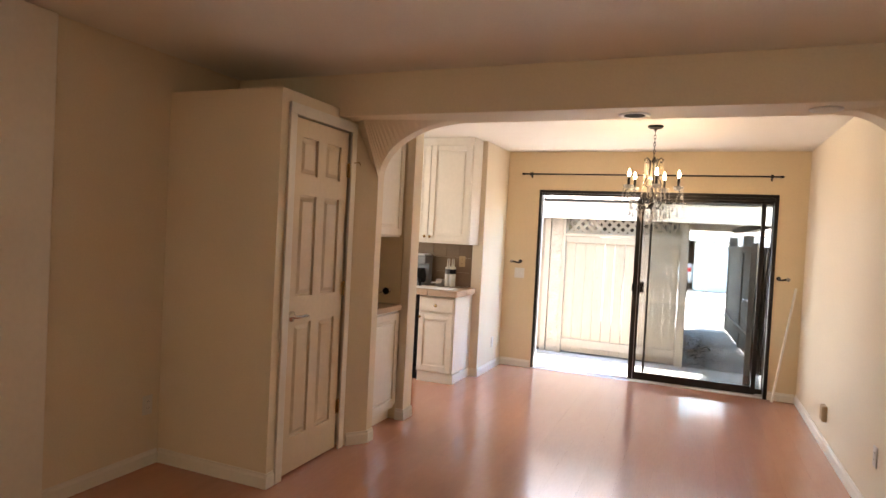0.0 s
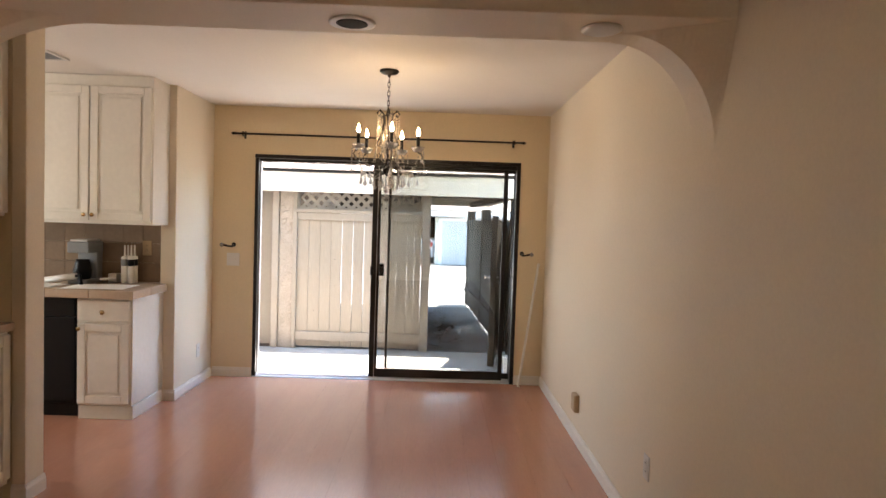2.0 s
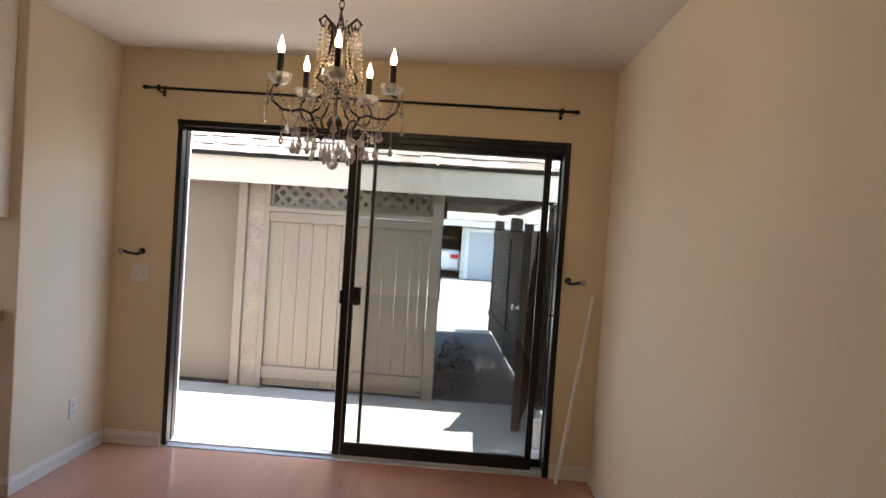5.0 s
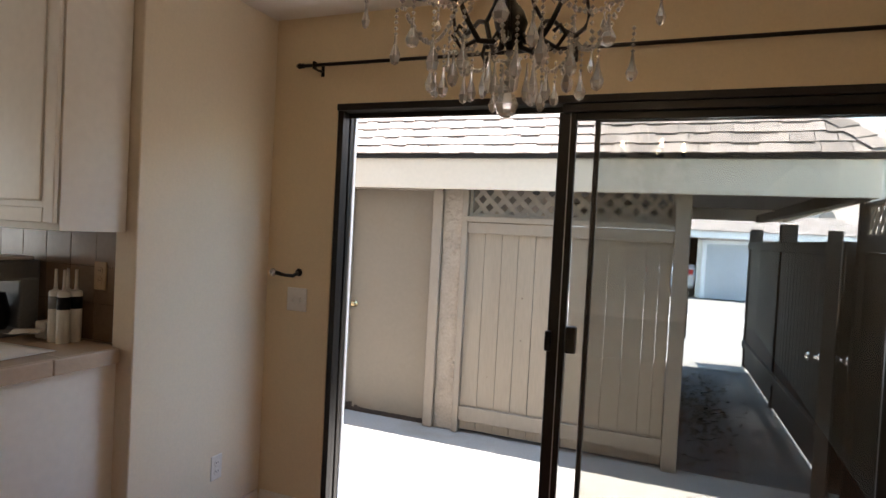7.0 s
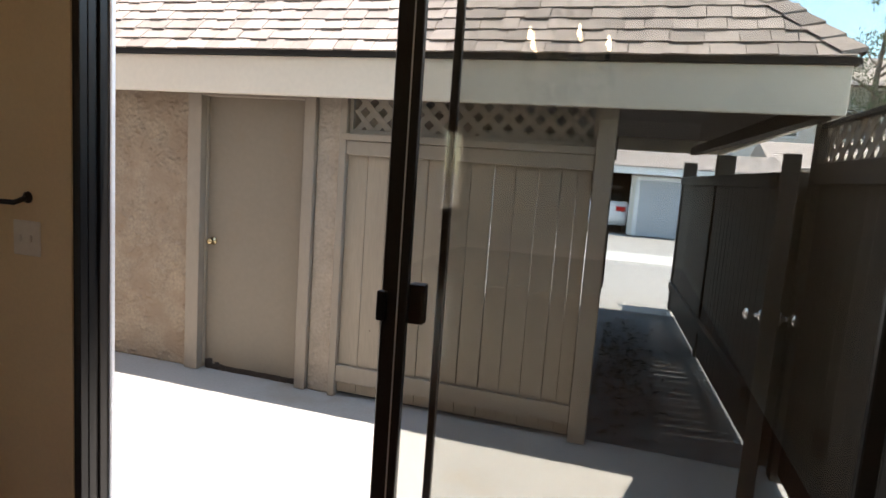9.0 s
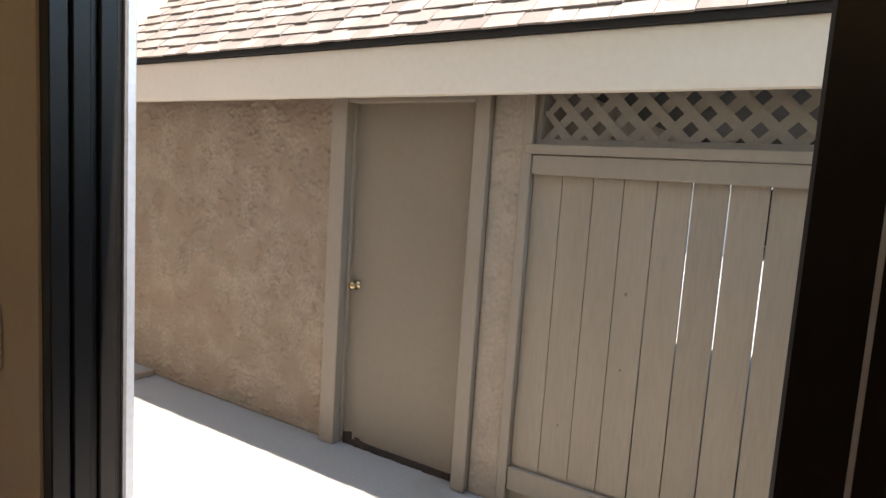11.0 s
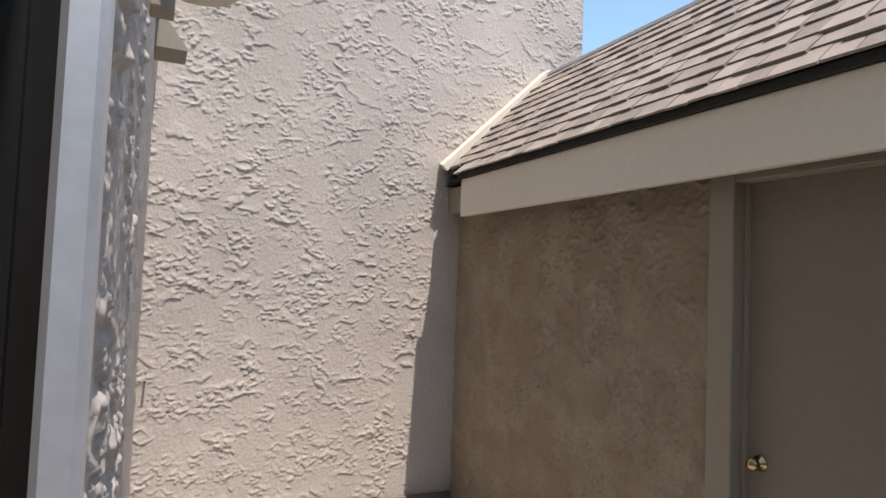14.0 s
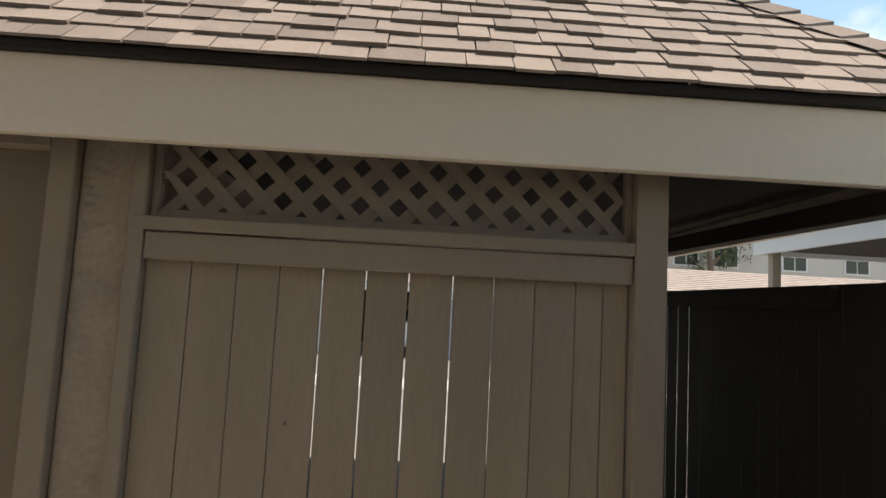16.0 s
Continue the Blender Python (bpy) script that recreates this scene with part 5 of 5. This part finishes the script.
part("latch_plate", add_box(bmesh.new(), -0.012, 0.012, 0.919, 0.923, 0.80, 0.91, 0, GM), IRON, gate, "dark iron latch plate")

bk_ = base("bucket", 0.985, 7.50, PZ, "white plastic bucket standing by the fence", "bucket")
part("pail", lathe(bmesh.new(), [(0.06, 0.0), (0.064, 0.004), (0.075, 0.19), (0.079, 0.192), (0.079, 0.205), (0.072, 0.205), (0.062, 0.02), (0.01, 0.015)], 24, pose(0.985, 7.50, PZ + 0.001)), WHITEPLASTIC, bk_, "", True)
part("handle", tube(bmesh.new(), [(0.985 + 0.08 * math.cos(a), 7.50 + 0.02 * math.sin(a), PZ + 0.19 - 0.07 * math.sin(a)) for a in [i / 10 * math.pi for i in range(11)]], 0.003, 6), MILL, bk_)

# dry leaves on the passage floor
bm = bmesh.new()
rng = random.Random(9)
for k in range(520):
    x = min(max(rng.gauss(0.24, 0.16), 0.06), 0.95)
    y = min(max(rng.gauss(10.4, 0.85), 8.75), 12.2)
    s, a = rng.uniform(0.018, 0.05), rng.uniform(0, 360)
    m = pose(x, y, PZ + rng.uniform(0.003, 0.02), rng.uniform(-25, 25), rng.uniform(-25, 25), a)
    vs = [bm.verts.new(m @ Vector(c)) for c in ((-s, 0, 0), (0, -s * 0.45, 0.004), (s, 0, 0), (0, s * 0.45, 0.004))]
    bm.faces.new(vs)
tagged(part("dry_leaves", bm, LEAF), "scattered dark dry leaves on the concrete", "leaves", "", "stuff")

# ---- beyond the alley ----
garage = base("garage_building", 2.0, 27, PZ, "long garage building across the alley with shingled roof", "building")
box("wall", (0.10, 4.2, 24.6, 24.8, PZ, 1.73), FARWALL, garage, 0.0)
box("wall", (-16, -2.6, 24.6, 24.8, PZ, 1.73), FARWALL, garage, 0.0)
box("side_wall", (0.12, 0.3, 24.8, 30, PZ, 1.73), FARWALL, garage, 0.0)
box("side_wall", (-2.8, -2.6, 24.8, 30, PZ, 1.73), FARWALL, garage, 0.0)
box("back_wall", (-16, 4.2, 30, 30.2, PZ, 2.0), DARKWOOD, garage, 0.0)
gd = box("garage_door", (0.37, 2.9, 24.56, 24.598, PZ, 1.52), FARDOOR, garage, 0.004)
for z in (0.25, 0.72, 1.19):
    box("groove", (0.37, 2.9, 24.555, 24.559, z, z + 0.02), FARDOOR, gd, 0.0)
for dims in ((0.25, 0.368, 24.55, 24.598, PZ, 1.64), (2.902, 3.02, 24.55, 24.598, PZ, 1.64), (0.368, 2.902, 24.55, 24.598, 1.522, 1.64)):
    box("door_trim", dims, FARTRIM, garage, 0.004)
box("fascia", (-16, 4.4, 24.2, 24.26, 1.69, 1.90), FARTRIM, garage, 0.004)
box("ceiling", (-16, 4.4, 24.26, 30, 1.735, 1.78), DARKWOOD, garage, 0.0)
bm = bmesh.new()
prism(bm, [(24.15, 1.90), (27.2, 2.52), (30.3, 1.90)], "x", -16, 4.5)
part("roof", bm, FARROOF, garage)
for k in range(16):
    y0, z0 = 24.15 + k * 0.19, 1.905 + k * 0.0386
    part("shingle_course", prism(bmesh.new(), [(y0, z0), (y0, z0 + 0.03), (y0 + 0.19, z0 + 0.054)], "x", -16, 4.5), FARROOF, garage)

house = base("neighbour_house", 6, 38, PZ, "two-storey stucco house behind the garages", "house")
box("wall", (0.5, 28, 36, 44, PZ, 6.2), FARWALL, house, 0.0)
bm = bmesh.new()
prism(bm, [(35.4, 6.2), (40, 8.2), (44.6, 6.2)], "x", 0.0, 28.5)
part("roof", bm, FARROOF, house)
for x in (3.2, 5.6, 8.2, 11.9, 13.9, 17.4, 20.6):
    w_ = box("window", (x, x + 1.3, 35.94, 36.0, 3.9, 5.2), FARTRIM, house, 0.0)
    box("pane", (x + 0.08, x + 0.62, 35.92, 35.939, 3.98, 5.12), CARGLASS, w_, 0.0)
    box("pane", (x + 0.68, x + 1.22, 35.92, 35.939, 3.98, 5.12), CARGLASS, w_, 0.0)

g2 = base("far_garages", 14, 31, PZ, "low far garages with a shingled roof", "building")
box("wall", (4.8, 30, 29.0, 34.0, PZ - 0.03, 2.35), FARWALL, g2, 0.0)
part("roof", prism(bmesh.new(), [(28.5, 2.30), (31.5, 3.35), (34.5, 2.30)], "x", 4.6, 30.2), FARROOF, g2)
for k in range(12):
    y0, z0 = 28.5 + k * 0.25, 2.305 + k * 0.0875
    part("shingle_course", prism(bmesh.new(), [(y0, z0), (y0, z0 + 0.03), (y0 + 0.25, z0 + 0.10)], "x", 4.6, 30.2), FARROOF, g2)
nc = base("neighbour_carport", 5.0, 14, PZ, "neighbouring carport with a white fascia and shingled roof", "carport")
box("fascia", (3.4, 9.0, 13.84, 13.9, 2.16, 2.40), FARTRIM, nc, 0.004)
box("fascia_side", (3.4, 3.46, 8.5, 13.84, 2.16, 2.40), FARTRIM, nc, 0.004)
box("ceiling", (3.46, 9.0, 8.5, 13.84, 2.22, 2.27), DARKWOOD, nc, 0.0)
for x, y in ((3.55, 8.7), (3.55, 13.7), (8.8, 8.7), (8.8, 13.7)):
    box("post", (x - 0.05, x + 0.05, y - 0.05, y + 0.05, PZ - 0.03, 2.22), TRIMTAN, nc, 0.004)
bm = bmesh.new()
base_v = [bm.verts.new(c) for c in ((3.3, 8.4, 2.40), (9.1, 8.4, 2.40), (9.1, 14.0, 2.40), (3.3, 14.0, 2.40))]
top_v = [bm.verts.new(c) for c in ((4.3, 9.4, 2.9), (8.3, 9.4, 2.9), (8.3, 13.0, 2.9), (4.3, 13.0, 2.9))]
bm.faces.new(base_v[::-1])
bm.faces.new(top_v)
for i in range(4):
    bm.faces.new((base_v[i], base_v[(i + 1) % 4], top_v[(i + 1) % 4], top_v[i]))
part("roof", bm, FARROOF, nc)

# parked car
car = base("parked_car", -0.75, 26.6, PZ, "white sedan parked in the open garage, seen from behind", "car")
def car_loft(name, rows, material, label=""):
    """A shell lofted along y: rows of (y, half width, bottom, top)."""
    bm = bmesh.new()
    rings = []
    for y, w, b, t in rows:
        r = 0.12
        pts = [(-w, b + r), (-w + r * 0.5, b), (w - r * 0.5, b), (w, b + r), (w, t - r), (w - r, t), (-w + r, t), (-w, t - r)]
        rings.append([bm.verts.new((-0.75 + px, y, PZ + pz)) for px, pz in pts])
    for u, v in zip(rings, rings[1:]):
        for k in range(8):
            bm.faces.new((u[k], u[(k + 1) % 8], v[(k + 1) % 8], v[k]))
    bm.faces.new(rings[0][::-1])
    bm.faces.new(rings[-1])
    return part(name, bm, material, car, label, True)


car_loft("body", [(24.9, 0.74, 0.38, 0.85), (25.0, 0.83, 0.25, 0.98), (25.5, 0.88, 0.2, 1.0), (27.8, 0.88, 0.2, 0.95), (28.9, 0.84, 0.22, 0.82), (29.2, 0.7, 0.3, 0.7)], CARPAINT)
car_loft("cabin", [(25.55, 0.7, 0.9, 1.02), (26.1, 0.62, 0.9, 1.38), (27.0, 0.62, 0.9, 1.42), (27.9, 0.68, 0.88, 1.0)], CARGLASS, "dark glazed cabin")
car_loft("car_roof", [(26.0, 0.56, 1.30, 1.41), (26.5, 0.6, 1.36, 1.47), (27.1, 0.56, 1.34, 1.45)], CARPAINT)
for s in (-1, 1):
    box("tail_lamp", (-0.75 + s * 0.62 - 0.15, -0.75 + s * 0.62 + 0.15, 24.88, 24.98, PZ + 0.68, PZ + 0.84), REDLENS, car, 0.02)
    for y in (25.55, 28.25):
        wh = part("wheel", lathe(bmesh.new(), [(0.2, -0.1), (0.31, -0.09), (0.32, 0.0), (0.31, 0.09), (0.2, 0.1)], 20, pose(-0.75 + s * 0.78, y, PZ + 0.325 - 0.012, 0, 90, 0)), RUBBER, car, "", True)
        part("rim", lathe(bmesh.new(), [(0.19, -0.02), (0.18, 0.02), (0.05, 0.03)], 16, pose(-0.75 + s * 0.87, y, PZ + 0.313, 0, 90 * s, 0)), CHROME, wh)
box("plate", (-0.98, -0.52, 24.885, 24.90, PZ + 0.66, PZ + 0.78), WHITEPLASTIC, car, 0.004)


def tree(x, y, h, spread, seed, label):
    """A tapered trunk with limbs and a crown of many small leaf blades in uneven clumps."""
    rng = random.Random(seed)
    e = base("tree", x, y, PZ - 0.03, label, "tree")
    bm = bmesh.new()
    tube(bm, [(x, y, PZ - 0.03), (x + 0.1, y, h * 0.3), (x - 0.1, y + 0.1, h * 0.6), (x + 0.05, y, h * 0.92)], [0.22, 0.17, 0.11, 0.03], 9)
    tips = [(x + 0.05, y, h * 0.95)]
    for k in range(13):
        a, z = rng.uniform(0, math.tau), h * rng.uniform(0.38, 0.85)
        r = spread * rng.uniform(0.45, 1.0) * (1.15 - z / h)
        p = (x + r * math.cos(a), y + r * math.sin(a), z + rng.uniform(0.3, 1.1))
        tube(bm, [(x, y, z - 0.3), (x + 0.5 * r * math.cos(a), y + 0.5 * r * math.sin(a), z + 0.2), p], [0.07, 0.04, 0.012], 6)
        tips += [p, (x + 0.6 * r * math.cos(a), y + 0.6 * r * math.sin(a), z + 0.35)]
    part("trunk", bm, BARK, e)
    co, fc = [], []
    for p in tips:
        for _ in range(9):
            c = Vector(p) + Vector((rng.gauss(0, 0.45), rng.gauss(0, 0.45), rng.gauss(0, 0.4)))
            for _ in range(26):
                q = c + Vector((rng.gauss(0, 0.16), rng.gauss(0, 0.16), rng.gauss(0, 0.14)))
                m = Euler((rng.uniform(0, 6), rng.uniform(0, 6), rng.uniform(0, 6))).to_matrix()
                s = rng.uniform(0.04, 0.09)
                k = len(co)
                co += [q + m @ Vector(v) for v in ((-s, 0, 0), (0, -s * 0.4, 0), (s, 0, 0), (0, s * 0.4, 0))]
                fc.append((k, k + 1, k + 2, k + 3))
    me = bpy.data.meshes.new("crown")
    me.from_pydata(co, [], fc)
    me.materials.append(GREEN)
    cr = new("crown", me)
    cr.parent = e
    cr.matrix_parent_inverse = world_of(e).inverted()


tree(9.4, 35.0, 10.5, 3.2, 4, "tall green tree behind the garages")
tree(13.4, 35.1, 8.6, 3.0, 8, "broad green tree beyond the garages")

# ---- floor boards, laid last ----
rng = random.Random(12)
PW, PL = 0.192, 1.28
shared = {}
def plank_mesh(ln):
    key = round(ln, 4)
    if key not in shared:
        bm = bmesh.new()
        add_box(bm, 0.0002, PW - 0.0002, 0.0002, key - 0.0002, -0.011, 0.0)
        me = bpy.data.meshes.new("plank")
        bm.to_mesh(me)
        bm.free()
        me.materials.append(LAMINATE)
        shared[key] = me
    return shared[key]


inv = floor.matrix_basis.inverted()
x = 1.134 - PW
row = 0
while x > -5.0:
    y = -3.0 - (row * 0.43 % PL)
    while y < 6.44:
        y0, y1 = max(y, -3.0 if x > -2.92 else 3.3), min(y + PL, 6.445)
        if y1 - y0 > 0.05:
            ob = new("plank", plank_mesh(y1 - y0))
            ob.location = (x, y0, 0)
            ob.parent = floor
        y += PL
    x -= PW
    row += 1

# ---- roof shingles ----
slope = Vector((0, RIDGE_Y - EY, RIDGE_Z - EZ)).normalized()
up_n = Vector((0, -slope.z, slope.y))
rot_front = Matrix((Vector((1, 0, 0)), slope, up_n)).transposed().to_4x4()
EXPO = 0.114
variants = []
for w in (0.105, 0.125, 0.145, 0.17):
    for drop_ in (0.0, 0.014):
        bm = bmesh.new()
        vs = [bm.verts.new(c) for c in ((0.002, -drop_, 0.002), (w - 0.002, -drop_, 0.002), (w - 0.002, EXPO * 1.25, -0.004), (0.002, EXPO * 1.25, -0.004),
                                        (0.002, -drop_, 0.012 + drop_ * 0.45), (w - 0.002, -drop_, 0.012 + drop_ * 0.45), (w - 0.002, EXPO * 1.25, 0.002), (0.002, EXPO * 1.25, 0.002))]
        for f in ((3, 2, 1, 0), (4, 5, 6, 7), (0, 1, 5, 4), (1, 2, 6, 5), (2, 3, 7, 6), (3, 0, 4, 7)):
            bm.faces.new([vs[i] for i in f])
        me = bpy.data.meshes.new("shingle")
        bm.to_mesh(me)
        bm.free()
        me.materials.append(SHINGLE)
        variants.append((w, me))
rng = random.Random(31)
courses = int(s_len / EXPO) + 1
roof_inv = world_of(roof).inverted()
count = 0
rest_co, rest_f = [], []
for c in range(courses):
    s = c * EXPO
    p0 = Vector((0, EY, EZ)) + slope * s
    right = EX - (p0.y - EY) + 0.01
    xx = (-4.68 if c == 0 else -4.95) + rng.uniform(0, 0.1)
    k = c % 2
    while xx < right - 0.05:
        w, me = variants[2 * rng.randrange(4) + (k % 2 if c else 0)]
        k += 1 if rng.random() < 0.8 else 0
        if xx + w > right + 0.03:
            break
        m = Matrix.Translation((xx, p0.y, p0.z)) @ rot_front @ pose(0, rng.uniform(-0.006, 0.003), 0, rng.uniform(-0.8, 0.4), rng.uniform(-0.6, 0.6), rng.uniform(-1.3, 1.3))
        if count < 300:
            ob = new("shingle", me)
            ob.matrix_basis = m
            ob.parent = roof
            ob.matrix_parent_inverse = roof_inv
        else:
            b0 = len(rest_co)
            rest_co += [m @ v.co for v in me.vertices]
            rest_f += [tuple(b0 + i for i in f.vertices) for f in me.polygons]
        count += 1
        xx += w
if rest_co:
    me = bpy.data.meshes.new("upper_shingles")
    me.from_pydata(rest_co, [], rest_f)
    me.materials.append(SHINGLE_UP)
    ob = new("upper_shingles", me)
    ob.parent = roof
    ob.matrix_parent_inverse = roof_inv
    tagged(ob, "", "", "", "stuff")
# hip caps
hip0, hip1 = Vector((EX, EY, EZ)), Vector((EX - inset, RIDGE_Y, RIDGE_Z))
hd = (hip1 - hip0).normalized()
n_cap = int((hip1 - hip0).length / 0.135)
for k in range(n_cap + 1):
    p = hip0 + hd * (k * 0.135)
    bm = bmesh.new()
    q = p + hd * 0.17
    lift = Vector((0, 0, 0.034))
    west, east = Vector((-0.11, 0, -0.0)), Vector((0.0, 0.11, 0.0))
    vs = [bm.verts.new(v) for v in (p + west + lift * 0.9, p + lift * 1.5, p + east + lift * 0.9, q + east + lift * 0.6, q + lift * 1.0, q + west + lift * 0.6,
                                    p + west + lift * 0.3, p + lift * 0.8, p + east + lift * 0.3)]
    for f in ((0, 1, 4, 5), (1, 2, 3, 4), (0, 6, 7, 1), (1, 7, 8, 2)):
        bm.faces.new([vs[i] for i in f])
    part("hip_cap", bm, SHINGLE, roof)
